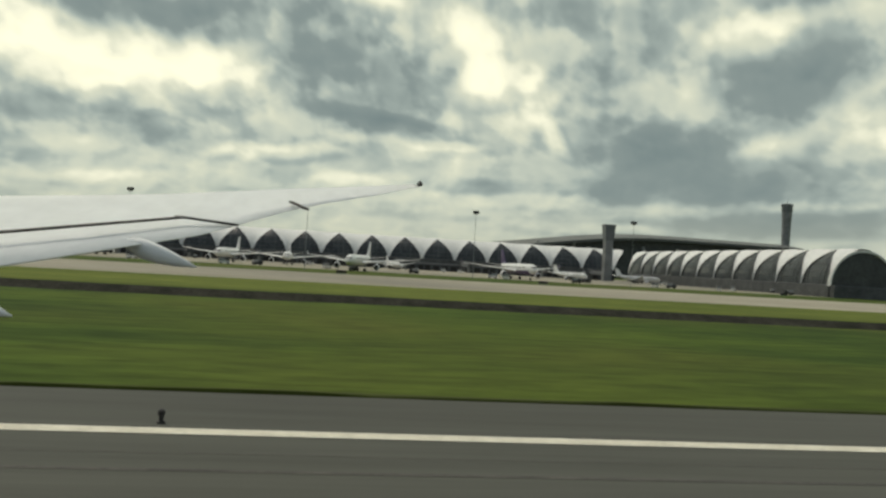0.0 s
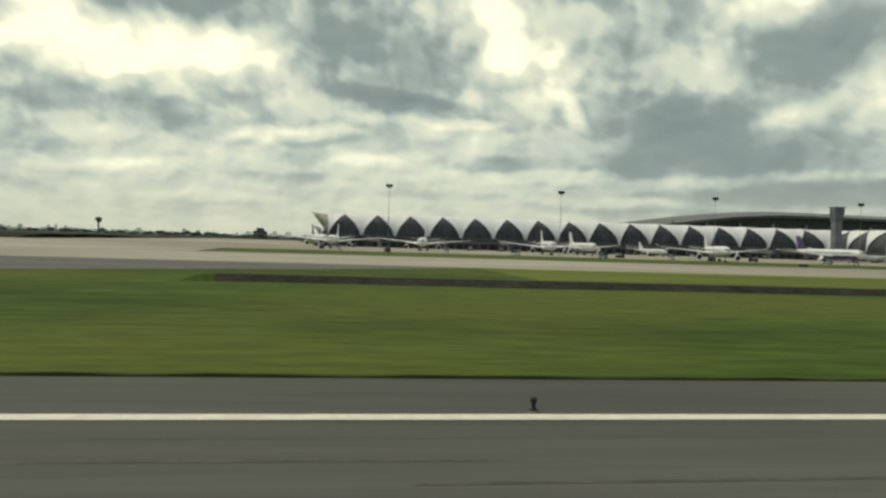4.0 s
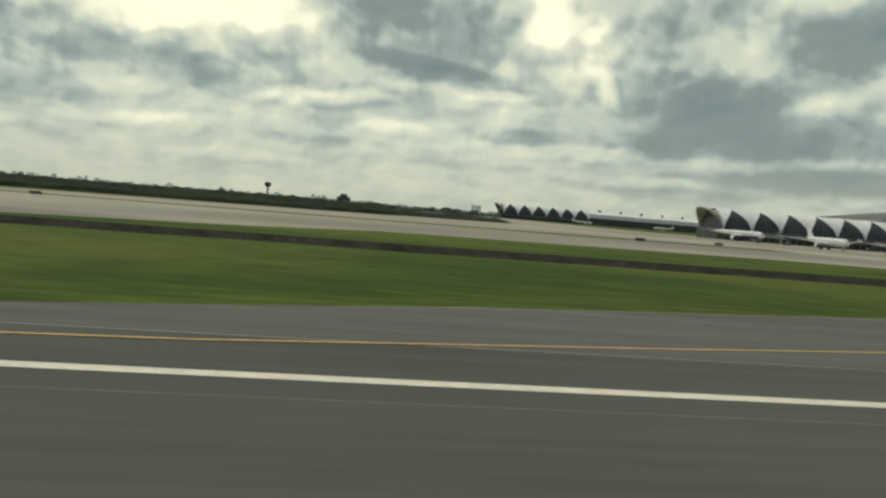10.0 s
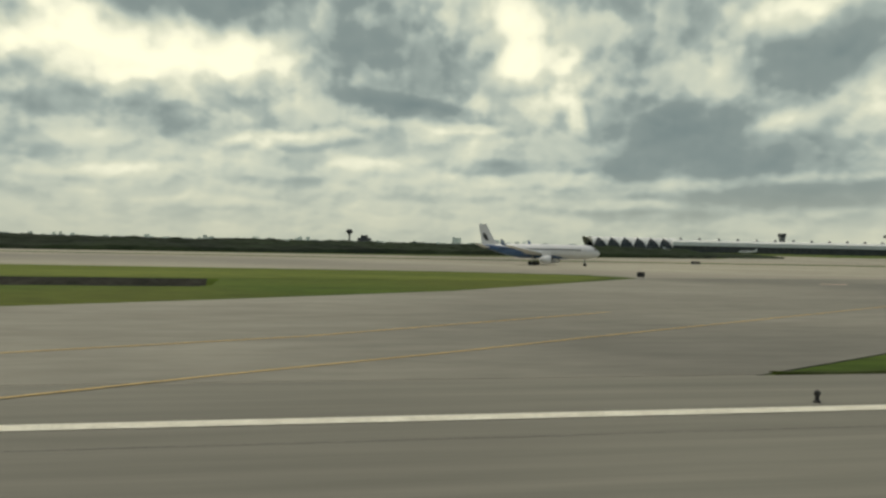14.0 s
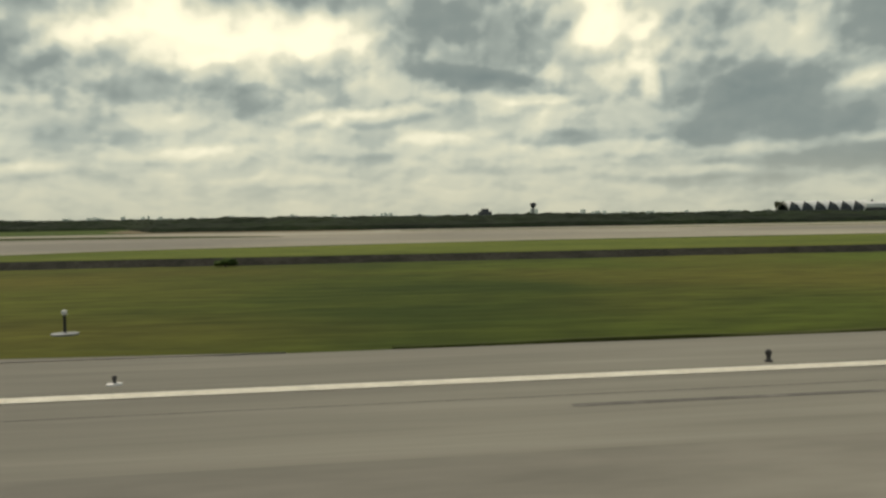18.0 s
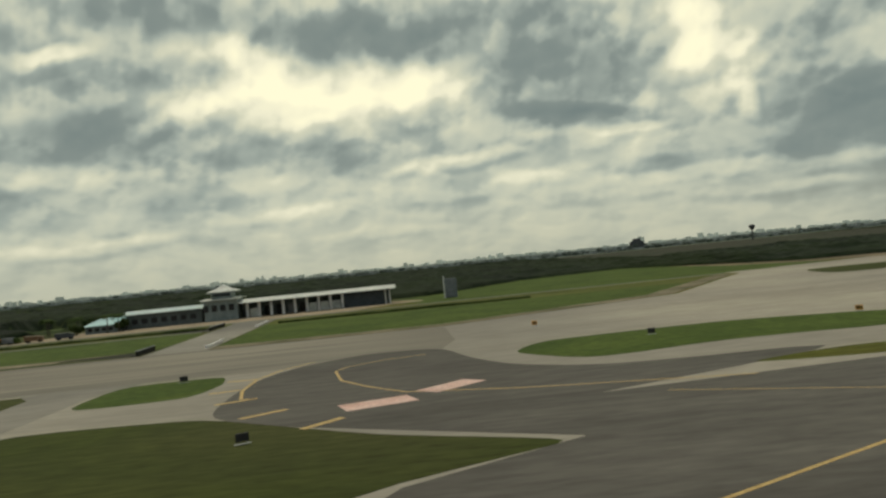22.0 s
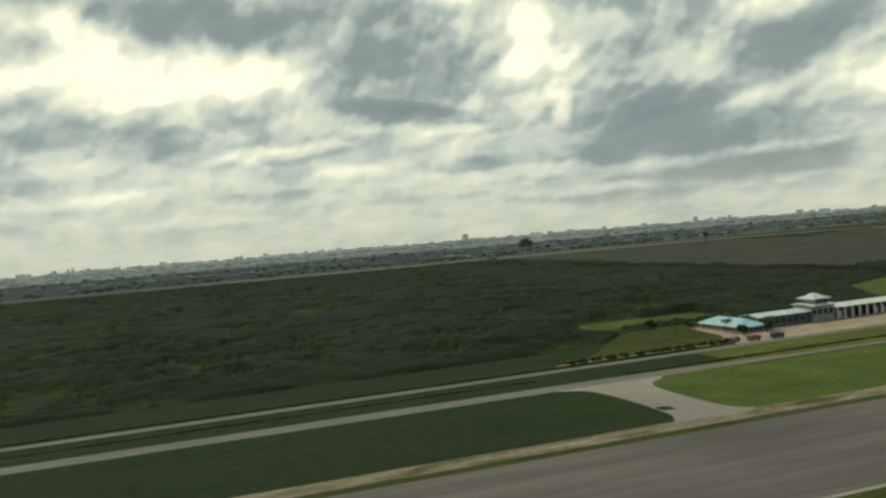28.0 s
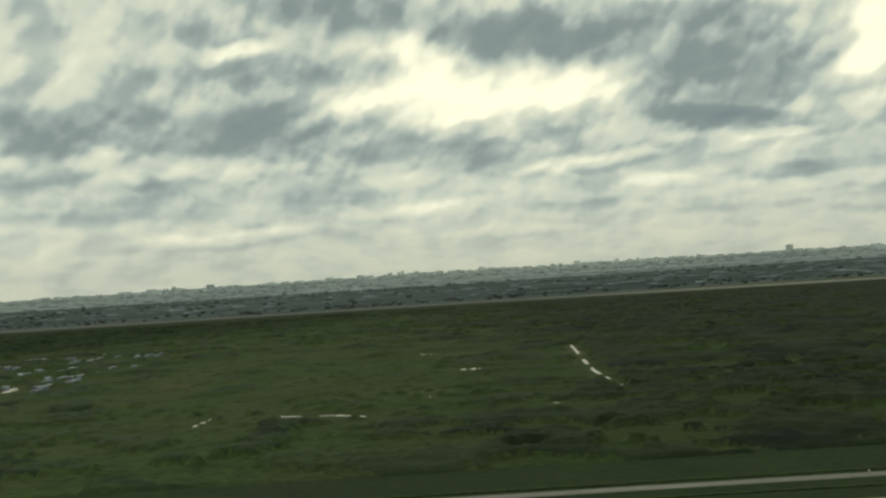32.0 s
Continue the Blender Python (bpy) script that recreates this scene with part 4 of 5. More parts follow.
    part("podium", box(-13.7, 13.7, -half_width - 0.6, half_width + 0.6, 0, base + 0.8, 0.3), PODIUM, t, "dark ground-level podium")
    part("gallery_band", box(-13.7, 13.7, -half_width - 0.9, -half_width - 0.55, 5.4, 6.3, 0.1), STEEL, t, "pale gallery band")
    for i in range(4):
        x = -11 + i * 7.2
        part("bay_opening", box(x, x + 4.6, -half_width - 0.75, -half_width - 0.5, 0.2, 4.4), BLACK, t)
    return t


bay = concourse_bay()
bay.matrix_basis = at(-169.5, 702)
for i in range(1, 16):
    copy_thing(bay, at(-169.5 + i * BAY, 702))
# the flared open end of the first bay
end = thing("concourse_end", -183.4, 702, 0, 0, "pale flared end wall of the concourse with a dark arch", "terminal")
n = 20
arc = [(-21 * math.cos(math.pi * i / n), 26.5 * math.sin(math.pi * i / n)) for i in range(n + 1)]
v = [(0, y, 9 + z * 0.64) for y, z in arc] + [(-0.6 - 12.5 * (z / 26.5) ** 1.3, y * 1.03, 9 + z * 0.70) for y, z in arc]
v += [(x + 0.3, y * 0.97, 9 + (z - 9) * 0.97) for x, y, z in v[:n + 1]] + [(x + 0.5, y * 0.98, 9 + (z - 9) * 0.975) for x, y, z in v[n + 1:2 * n + 2]]
m = n + 1
part("end_membrane", move(concourse_bay(only_end=True), 13.9), FABRIC, end, "white fabric over the end bay", True)
v_hood, f_hood = v, ([(i, i + 1, i + m + 1, i + m) for i in range(n)] + [(i + 2 * m, i + 3 * m, i + 3 * m + 1, i + 2 * m + 1) for i in range(n)]
                     + [(i + m, i + m + 1, i + 3 * m + 1, i + 3 * m) for i in range(n)])
part("hood", (v_hood, f_hood), HOOD, end, "beige-brown flared hood", True)
part("end_glazing", (v[:n + 1] + [(0.2, 0, 9)], [(i, i + 1, n + 1) for i in range(n)]), DARK_GLASS, end)
part("podium", box(-4, 0, -20, 20, 0, 9.6, 0.3), PODIUM, end)
# the concourse that runs away from the runway
tube = concourse_bay(20.0, 27.0, 6.5, point=2.4)
tube["label"] = "white arched fabric bay of the crossing concourse"
tube.matrix_basis = at(308, 440, 0, 90)
for i in range(1, 11):
    copy_thing(tube, at(308, 440 + i * BAY, 0, 90))
face = thing("concourse_end", 308, 426, 0, 90, "dark glazed end wall under a white arch", "terminal")
v = [(0, y * 0.95, 6.5 + z * 0.78) for y, z in arc]
part("end_membrane", move(concourse_bay(20.0, 27.0, 6.5, point=2.4, only_end=True), 14), FABRIC, face, "white fabric over the end bay", True)
part("end_glazing", (v + [(0, 0, 6.5)], [(i + 1, i, n + 1) for i in range(n)]), DARK_GLASS, face)
part("arch_rim", loft([[(-1, y * 0.97 * k, 6.5 + z * 0.79 * k), (1, y * k, 6.5 + z * 0.79 * k), (1, y * (k - 0.06), 6.5 + z * 0.79 * (k - 0.06)), (-1, y * (k - 0.06), 6.5 + z * 0.79 * (k - 0.06))]
                       for y, z in arc for k in (1.0,)]), FABRIC, face, "white arch rim")
part("podium", box(-4, 4, -20, 20, 0, 6.9, 0.3), PODIUM, face)
# the far concourse
far_bay = concourse_bay(20.0, 26.5)
far_bay["group"] = "far concourse bays"
far_bay.matrix_basis = at(-176, 1530)
for i in range(1, 6):
    copy_thing(far_bay, at(-176 + i * BAY, 1530))
far_end = thing("concourse_end", -190, 1530, 0, 0, "flared far end of the second concourse", "terminal")
part("end_membrane", move(concourse_bay(20.0, 26.5, only_end=True), 13.9), FABRIC, far_end, "white fabric over the end bay", True)
part("hood", (v_hood, f_hood), HOOD, far_end, "beige-brown flared hood", True)
part("podium", box(-4, 0, -20, 20, 0, 9.6, 0.3), PODIUM, far_end)
shed = thing("far_concourse", 200, 1530, 0, 0, "long low far concourse with a white roof", "terminal")
part("wall", box(-222, 300, -20, 20, 0, 13.5, 0.5), PODIUM, shed)
part("roof", loft([[(x, y, z) for y, z in ((-22, 13), (-21, 20.5), (-9, 25), (9, 25), (21, 20.5), (22, 13))] for x in (-224, 302)]), FABRIC, shed)
for i in range(12):
    part("roof_window", turned([(4, 24), (3, 27), (0.2, 30)], 6, -200 + i * 42, -6), DARK_GLASS, shed)


# ---- main terminal roof, towers ----
term = thing("main_terminal", 490, 1200, 0, 0, "huge dark flat-arched terminal roof over glass walls", "terminal")
rings = []
for i in range(25):
    s = i / 24
    x = -224 + 446 * s
    z = 44 + 23 * math.sin(math.pi * min(0.5, s * 0.95)) ** 1.1 - 5 * max(0.0, s - 0.55) ** 1.3
    rings.append([(x, -72, z - 11), (x, -72, z - 7), (x, -20, z), (x, 40, z), (x, 86, z - 7), (x, 86, z - 11)])
part("roof", loft(rings), ROOF_DARK, term, "dark louvred metal roof")
part("wall", loft([[(x, -58, 0), (x, -58, r[0][2] + 0.5), (x, 74, r[0][2] + 0.5), (x, 74, 0)] for x, r in zip([q[0][0] for q in rings[1:-1]], rings[1:-1])]), DARK_GLASS, term, "dark glass wall")
for i in range(8):
    part("truss", box(-180 + i * 52, -176 + i * 52, -62, -59, 0, 47, 0.4), STEEL, term, "steel roof pylon")
near_tower = thing("apron_tower", 233, 634, 0, 0, "grey concrete apron control tower with a wider top", "tower")
part("shaft", box(-3.1, 3.1, -3.1, 3.1, 0, 38, 0.3), TOWER_GREY, near_tower)
part("cab", loft([[(-w, -w, z), (w, -w, z), (w, w, z), (-w, w, z)] for z, w in ((32, 3.15), (38, 3.9), (42.5, 4.1), (43.8, 4.1))]), TOWER_GLASS, near_tower, "grey windowed cab")
part("roof", box(-4.5, 4.5, -4.5, 4.5, 43.9, 45.0, 0.3), TOWER_GREY, near_tower)
atc = thing("control_tower", 715, 1185, 0, 0, "very tall slender grey air traffic control tower", "tower")
part("shaft", turned([(6.4, 0), (6.2, 70), (6.8, 100), (7.8, 116)], 16), TOWER_GREY, atc)
part("cab", turned([(7.8, 116), (8.3, 121), (8.5, 126)], 16), TOWER_GLASS, atc, "grey glazed cab")
part("roof", turned([(8.9, 126), (8.7, 128.5), (1.0, 129.2)], 16), TOWER_GREY, atc)
part("mast", post(0, 0, 129, 136, 0.35, 0.15), STEEL, atc)
tw = thing("far_tower", 277, 1600, 0, 0, "square grey far tower", "tower")
part("shaft", box(-4.5, 4.5, -4.5, 4.5, 0, 36, 0.3), TOWER_GREY, tw)
part("cab", box(-6, 6, -6, 6, 36, 44, 0.5), PODIUM, tw)


def light_mast():
    t = thing("light_mast", label="tall thin apron floodlight mast", category="light mast", group="apron masts")
    part("pole", post(0, 0, 0, 31, 0.15, 0.08), STEEL, t)
    part("ring", turned([(0.3, 30.0), (1.2, 30.3), (1.2, 30.7), (0.2, 31.0)], 10), STEEL, t)
    for i in range(6):
        a = math.pi * i / 3
        part("floodlight", move(box(-0.35, 0.35, -0.3, 0.3, 30.6, 31.7, 0.1), 1.1 * math.cos(a), 1.1 * math.sin(a)), BLACK, t)
    return t


mast = light_mast()
mast.matrix_basis = at(-158, 380)
for x in (-77, 0, 77, 154):
    copy_thing(mast, at(x, 380))


# ---- aircraft ----
def airliner(length=58.0, span=60.0, livery=None, label="white wide-body airliner parked on the apron", group="parked airliners", stout=1.0, swoosh=False):
    """Nose towards +x, standing on its wheels."""
    t = thing("airliner", label=label, category="aircraft", group=group)
    r = length * 0.048 * stout
    c = r * 2.0
    L = length
    prof = ((0.0, 0.03, -0.25), (0.012, 0.32, -0.2), (0.035, 0.62, -0.12), (0.075, 0.9, -0.03), (0.13, 1, 0), (0.66, 1, 0), (0.8, 0.78, 0.2), (0.92, 0.42, 0.5), (1.0, 0.1, 0.72))
    part("fuselage", loft([ring(L / 2 - s * L, 0, c + dz * r, r * k, r * k, 16) for s, k, dz in prof]), SKIN, t, smooth=True)
    if livery and not swoosh:
        part("belly_stripe", loft([ring(L / 2 - s * L, 0, c + dz * r - 0.42 * r, r * k * 1.012, r * k * 0.62, 16) for s, k, dz in prof[3:8]]), livery, t, "blue painted lower fuselage", True)
    part("cockpit_window", loft([ring(L / 2 - s * L, 0, c + z * r, r * k, r * 0.12, 12) for s, k, z in ((0.022, 0.40, 0.27), (0.042, 0.64, 0.40))]), BLACK, t)
    for sgn in (-1, 1):
        y = lambda q: sgn * q
        part("cabin_window_row", box(L / 2 - 0.82 * L, L / 2 - 0.14 * L, min(y(r * 0.955), y(r * 0.985)), max(y(r * 0.955), y(r * 0.985)), c + 0.22 * r, c + 0.34 * r), BLACK, t)
        wing = part("wing", foil([((L * 0.13, y(r * 0.5), c - 0.5 * r), (-L * 0.10, y(r * 0.5), c - 0.5 * r), 1.4),
                                  ((L * 0.0, y(span * 0.2), c + 0.0), (-L * 0.11, y(span * 0.2), c), 0.8),
                                  ((-L * 0.16, y(span * 0.5), c + 1.9), (-L * 0.20, y(span * 0.5), c + 1.9), 0.2)]), SKIN, t, smooth=False)
        part("winglet", foil([((-L * 0.16, y(span * 0.5), c + 1.8), (-L * 0.20, y(span * 0.5), c + 1.8), 0.15), ((-L * 0.19, y(span * 0.51), c + 3.6), (-L * 0.205, y(span * 0.51), c + 3.6), 0.1)]), livery or SKIN, wing)
        ex, ey, ez, er = L * 0.09, y(span * 0.17), c - 1.15 * r, r * 0.55
        eng = part("engine", loft([ring(ex + dx * er, ey, ez, er * k, er * k, 14) for dx, k in ((1.6, 0.86), (1.45, 1.0), (0.4, 1.04), (-0.8, 0.8), (-1.5, 0.5))]), SKIN, t, smooth=True)
        part("intake", loft([ring(ex + dx * er, ey, ez, er * k, er * k, 14) for dx, k in ((1.62, 0.82), (1.5, 0.3))]), BLACK, eng)
        part("pylon", box(ex - er, ex + er * 1.1, ey - 0.2, ey + 0.2, ez + er * 0.9, c - 0.1), SKIN, t)
        part("tailplane", foil([((-L * 0.40, y(r * 0.2), c + 0.4 * r), (-L * 0.485, y(r * 0.2), c + 0.4 * r), 0.5), ((-L * 0.475, y(span * 0.16), c + 0.9 * r), (-L * 0.51, y(span * 0.16), c + 0.9 * r), 0.15)]), SKIN, t)
        leg = part("main_gear", post(-L * 0.04, y(r * 0.95), 0.7, c - 0.5 * r, 0.25, 0.3), STEEL, t)
        for dx in (-0.8, 0.8):
            part("wheel", loft([[(-L * 0.04 + dx + 0.65 * math.cos(a), y(r * 0.95) + w, 0.66 + 0.65 * math.sin(a)) for a in [math.pi * q / 6 for q in range(12)]] for w in (-0.5, 0.5)]), TYRE, leg)
    fin = part("fin", loft([[(-L * a, -w, z), (-L * b, -w, z), (-L * b, w, z), (-L * a, w, z)] for a, b, w, z in
                            ((0.33, 0.485, 0.35, c + 0.75 * r), (0.385, 0.495, 0.3, c + 0.85 * r + L * 0.04), (0.455, 0.52, 0.15, c + 0.85 * r + L * (0.17 if swoosh else 0.135)))]),
               SKIN if swoosh else livery or SKIN, t, "tail fin")
    if swoosh:
        z0 = c + 0.85 * r
        mark = [(-L * a, z0 + L * h) for a, h in ((0.425, 0.035), (0.455, 0.03), (0.487, 0.08), (0.468, 0.10), (0.445, 0.07))]
        for w in (-1, 1):
            part("emblem", loft([[(x, w * (0.36 - 0.16 * (z - z0) / (L * 0.135)) + d, z) for x, z in mark] for d in (-0.02, 0.02)]), PODIUM, fin, "dark leaning emblem")
        # a skin of blue paint round the belly, climbing towards the tail
        rows = ((0.24, 8), (0.32, 48), (0.42, 66), (0.54, 84), (0.66, 104), (0.80, 118), (0.92, 128), (0.985, 132))
        v, f, n = [], [], 14
        for q, reach in rows:
            k_, dz = (np.interp(q, [p_[0] for p_ in prof], [p_[j] for p_ in prof]) for j in (1, 2))
            for i in range(n + 1):
                a = math.radians(reach * (2 * i / n - 1))
                v.append((L / 2 - q * L, r * k_ * 1.02 * math.sin(a), c + dz * r - r * k_ * 1.02 * math.cos(a)))
        for j in range(len(rows) - 1):
            f += [(j * (n + 1) + i, j * (n + 1) + i + 1, (j + 1) * (n + 1) + i + 1, (j + 1) * (n + 1) + i) for i in range(n)]
        part("blue_belly", (v, f), livery, t, "blue painted rear and belly", True)
    ng = part("nose_gear", post(L * 0.38, 0, 0.5, c - 0.8 * r, 0.2, 0.2), STEEL, t)
    for w in (-0.35, 0.35):
        part("wheel", loft([[(L * 0.38 + 0.5 * math.cos(a), w + q, 0.52 + 0.5 * math.sin(a)) for a in [math.pi * k / 6 for k in range(12)]] for q in (-0.18, 0.18)]), TYRE, ng)
    return t


wide = airliner()
wide.matrix_basis = at(-47, 510, 0, -97)
for x, y, a in ((27, 432, -104), (-13, 545, -90), (-124, 525, -100), (-180, 535, -96)):
    copy_thing(wide, at(x, y, 0, a))
dark_tail = airliner(62, 60, SKIN_DARK, "white airliner with a dark tail on the apron")
dark_tail.matrix_basis = at(120, 470, 0, -85)
copy_thing(dark_tail, at(-190, 640, 0, -80))
slim = airliner(38, 35, None, "white narrow-body airliner at the concourse")
slim.matrix_basis = at(246, 600, 0, 8)
copy_thing(slim, at(60, 600, 0, -80))
copy_thing(slim, at(180, 560, 0, -70))
copy_thing(slim, at(-60, 1440, 0, 0))
copy_thing(slim, at(90, 1430, 0, 180))
blue = airliner(40.5, 36.0, SKIN_BLUE, "white and blue narrow-body airliner on the taxiway", "taxiing airliner", 1.2, True)
blue.matrix_basis = at(-714, 266, 0, -31)


# apron vehicles and jet bridges
def tug(paint, label):
    t = thing("apron_vehicle", label=label, category="vehicle", group="apron vehicles")
    part("body", box(-2.6, 2.6, -1.1, 1.1, 0.5, 1.5, 0.12), paint, t)
    part("cab", box(0.6, 2.4, -1.05, 1.05, 1.5, 2.5, 0.2), DARK_GLASS, t)
    part("load", box(-2.5, 0.3, -1.05, 1.05, 1.5, 2.9, 0.08), STEEL, t)
    for x in (-1.7, 1.7):
        for y in (-1.05, 1.05):
            part("wheel", loft([[(x + 0.45 * math.cos(a), y + w, 0.45 + 0.45 * math.sin(a)) for a in [math.pi * q / 5 for q in range(10)]] for w in (-0.15, 0.15)]), TYRE, t)
    return t


van = tug(WHITE, "small white apron service vehicle")
van.matrix_basis = at(-40, 425)
van2 = tug(BLACK, "small dark apron service vehicle")
van2.matrix_basis = at(-25, 440, 0, 30)
rv = random.Random(5)
for i in range(34):
    copy_thing(rv.choice((van, van2)), at(rv.uniform(-220, 290), rv.choice((rv.uniform(415, 470), rv.uniform(600, 655))), 0, rv.uniform(0, 360)))


def jet_bridge():
    t = thing("jet_bridge", label="grey covered jet bridge on a wheeled leg", category="jet bridge", group="jet bridges")
    part("tunnel", loft([[(x, -1.6, z), (x, 1.6, z), (x, 1.6, z + 3), (x, -1.6, z + 3)] for x, z in ((0, 5), (28, 4.2))]), STEEL, t)
    part("cab", box(27, 31, -2.2, 2.2, 3.8, 7.4, 0.2), PODIUM, t)
    part("leg", box(21, 22.4, -1.2, 1.2, 0, 4.6), STEEL, t)
    part("rotunda", turned([(2.4, 0.0), (2.4, 8.2), (1.8, 8.8)], 10), PODIUM, t)
    return t


jb = jet_bridge()
jb.matrix_basis = at(-150, 676, 0, -70)
for i in range(1, 8):
    copy_thing(jb, at(-150 + i * 54.8, 676, 0, -70 - 8 * (i % 3)))

# ---- the wing of the aircraft that the view is from, as it stands at the start ----
def wing_level(y):
    return 4.3 + (y - 3) * 0.13 + 0.0026 * (y - 3) ** 2


own = thing("aircraft_wing", 0, 0, 0, 0, "long white swept airliner wing with flap fairings", "aircraft wing")
LEAD = ((-16.0, 8.5), (-8.3, 14.0), (-1.5, 19.0), (1.0, 20.7), (2.7, 22.1), (4.4, 23.6), (6.3, 24.9), (7.8, 25.9))
TRAIL = ((-1.9, 8.5), (1.2, 14.0), (2.9, 16.6), (3.45, 17.9), (4.3, 20.0), (5.2, 21.6), (6.6, 23.5), (8.1, 25.7))
secs = [((lx, ly, wing_level(ly)), (tx, ty, wing_level(ty)), max(0.08, 1.0 - 0.055 * (ly - 8.5))) for (lx, ly), (tx, ty) in zip(LEAD, TRAIL)]
part("main_panel", foil(secs), WING_TOP, own, "white upper wing skin", True)


def on_wing(x, y, up=0.30):
    return (x, y, wing_level(y) + up)


def ribbon(points, width, name, mat, label, lift=0.0):
    v = []
    for x, y, z in points:
        v += [(x - width, y, z + lift), (x + width, y, z + lift), (x + width, y, z + lift - 0.04), (x - width, y, z + lift - 0.04)]
    return part(name, loft([v[i:i + 4] for i in range(0, len(v), 4)]), mat, own, label)


ribbon([on_wing(-1.75, 11.8, 0.33), on_wing(0.27, 14.23, 0.31), on_wing(1.27, 15.45, 0.30), on_wing(2.47, 17.17, 0.24)], 0.05, "flap_gap", WING_GAP, "dark gap ahead of the flap")
ribbon([on_wing(2.42, 17.2, 0.25), on_wing(3.0, 17.45, 0.16), on_wing(3.44, 17.78, 0.06)], 0.07, "flap_end", WING_GAP, "dark edge of the flap")
ribbon([on_wing(4.42, 20.75, 0.15), on_wing(4.82, 20.25, 0.08)], 0.05, "aileron_gap", WING_GAP, "dark aileron gap")
for a, b, s in (((1.85, 15.58, 6.32), (3.08, 15.40, 5.98), 0.55), ((0.2, 11.9, 5.62), (1.36, 11.75, 5.31), 0.55)):
    A, B = Vector(a), Vector(b)
    part("flap_fairing", loft([ring(*(A.lerp(B, q)), k * 0.22 * s, k * 0.34 * s, 12) for q, k in ((0, 0.5), (0.2, 0.95), (0.45, 0.9), (0.7, 0.6), (0.88, 0.28), (1.0, 0.03))]),
         WING_TOP, own, "pale canoe-shaped flap track fairing", True)
part("tip_light", turned([(0.06, 8.62), (0.1, 8.68), (0.02, 8.78)], 8, 8.1, 25.8), BLACK, own)

# ---- fire station beyond the taxiway ----
fs = thing("fire_station", 0, 0, 0, 0, "long pale-roofed airport fire station with a watch tower", "building")
part("west_wing", box(-1558, -1519.1, 440, 456, 0, 7.0, 0.2), GREY_WALL, fs, "grey low wing")


def roof_over(x0, x1, y0, y1, z, rise=1.6, eave=2.0):
    ym = (y0 + y1) / 2
    return loft([[(x, y0 - eave, z), (x, y0 - eave, z + 0.35), (x, ym, z + rise + 0.35), (x, y1 + eave, z + 0.35), (x, y1 + eave, z), (x, ym, z + rise)] for x in (x0 - 1.5, x1 + 1.5)])


part("west_roof", roof_over(-1558, -1517.4, 440, 456, 7.2), PALE_TEAL, fs, "pale teal-grey sheet roof")
part("east_wing_back", box(-1499.9, -1421, 450, 456, 0, 7.4, 0.2), GREY_WALL, fs)
part("east_roof", roof_over(-1498, -1419, 438, 456, 7.8), PALE_ROOF, fs, "pale sheet roof over the vehicle bays")
for i in range(9):
    part("column", box(-1496 + i * 6.2, -1494.7 + i * 6.2, 438.8, 440, 0, 7.8), WHITE, fs, "pale column")
for x0 in (-1494.4, -1463.7, -1457.5, -1451.3):
    part("bay_panel", box(x0, x0 + 4.4, 441, 441.3, 0, 4.6, 0.05), PALE_ROOF, fs, "pale shutter between the bays")
for i in range(6):
    part("bay_door", box(-1494.2 + i * 6.2, -1490.6 + i * 6.2, 449.7, 449.95, 0, 5.2), BLACK if i % 3 else STEEL, fs, "dark vehicle bay")
part("dark_bay", box(-1445.0, -1424, 441, 449.9, 0, 7.2, 0.1), SLATE, fs, "slate-blue closed bay")
for x0 in (-1423.4, -1421.2):
    part("column", box(x0, x0 + 0.7, 439.4, 440.1, 0, 7.8), WHITE, fs, "pale column")
for i in range(7):
    part("window", box(-1555 + i * 5, -1552 + i * 5, 439.75, 439.98, 2.4, 5.0), BLACK, fs, "dark window")
part("tower_base", box(-1517, -1500, 437, 455, 0, 10.6, 0.3), TEAL_WALL, fs, "grey tower base")
part("tower_roof", roof_over(-1517, -1500, 437, 455, 10.6, 0.7, 1.6), PALE_ROOF, fs, "pale sheet roof")
part("tower_shaft", box(-1513.2, -1502.8, 439, 450, 10.6, 14.8, 0.2), TEAL_WALL, fs, "grey-green watch room")
part("watch_window", box(-1512.6, -1503.4, 438.75, 438.97, 12.4, 14.1), DARK_GLASS, fs, "dark band of glass")
part("tower_hat", loft([[(-1508 - w, 446 - w, z), (-1508 + w, 446 - w, z), (-1508 + w, 446 + w, z), (-1508 - w, 446 + w, z)] for w, z in ((7.6, 14.6), (7.5, 15.0), (3.4, 16.5), (2.0, 17.6), (0.4, 18.2))]), PALE_ROOF, fs, "pale flared hat roof")
for i in range(4):
    part("window", box(-1517.5 + i * 4.4, -1514.8 + i * 4.4, 436.72, 436.96, 5.0, 8.2), BLACK, fs, "dark window")
annex = thing("station_annex", 0, 0, 0, 0, "long low annex with a teal hipped roof and white eaves", "building")
part("wall", box(-1576, -1560, 432, 476, 0, 3.6, 0.2), TEAL_WALL, annex)
part("roof", loft([[(-1568 - a, 454 - b, z), (-1568 + a, 454 - b, z), (-1568 + a, 454 + b, z), (-1568 - a, 454 + b, z)] for a, b, z in ((9.2, 23.2, 3.6), (9.2, 23.2, 4.0), (1.0, 13, 7.8), (0.5, 12.5, 7.9))]), TEAL, annex, "teal sheet roof")
part("fascia", box(-1577.5, -1577.2, 431, 477, 3.3, 4.1, 0.05), WHITE, annex, "white eaves board")
for i in range(4):
    part("window", box(-1574.5 + i * 3.4, -1572.4 + i * 3.4, 431.75, 431.98, 1.2, 2.8), BLACK, annex)
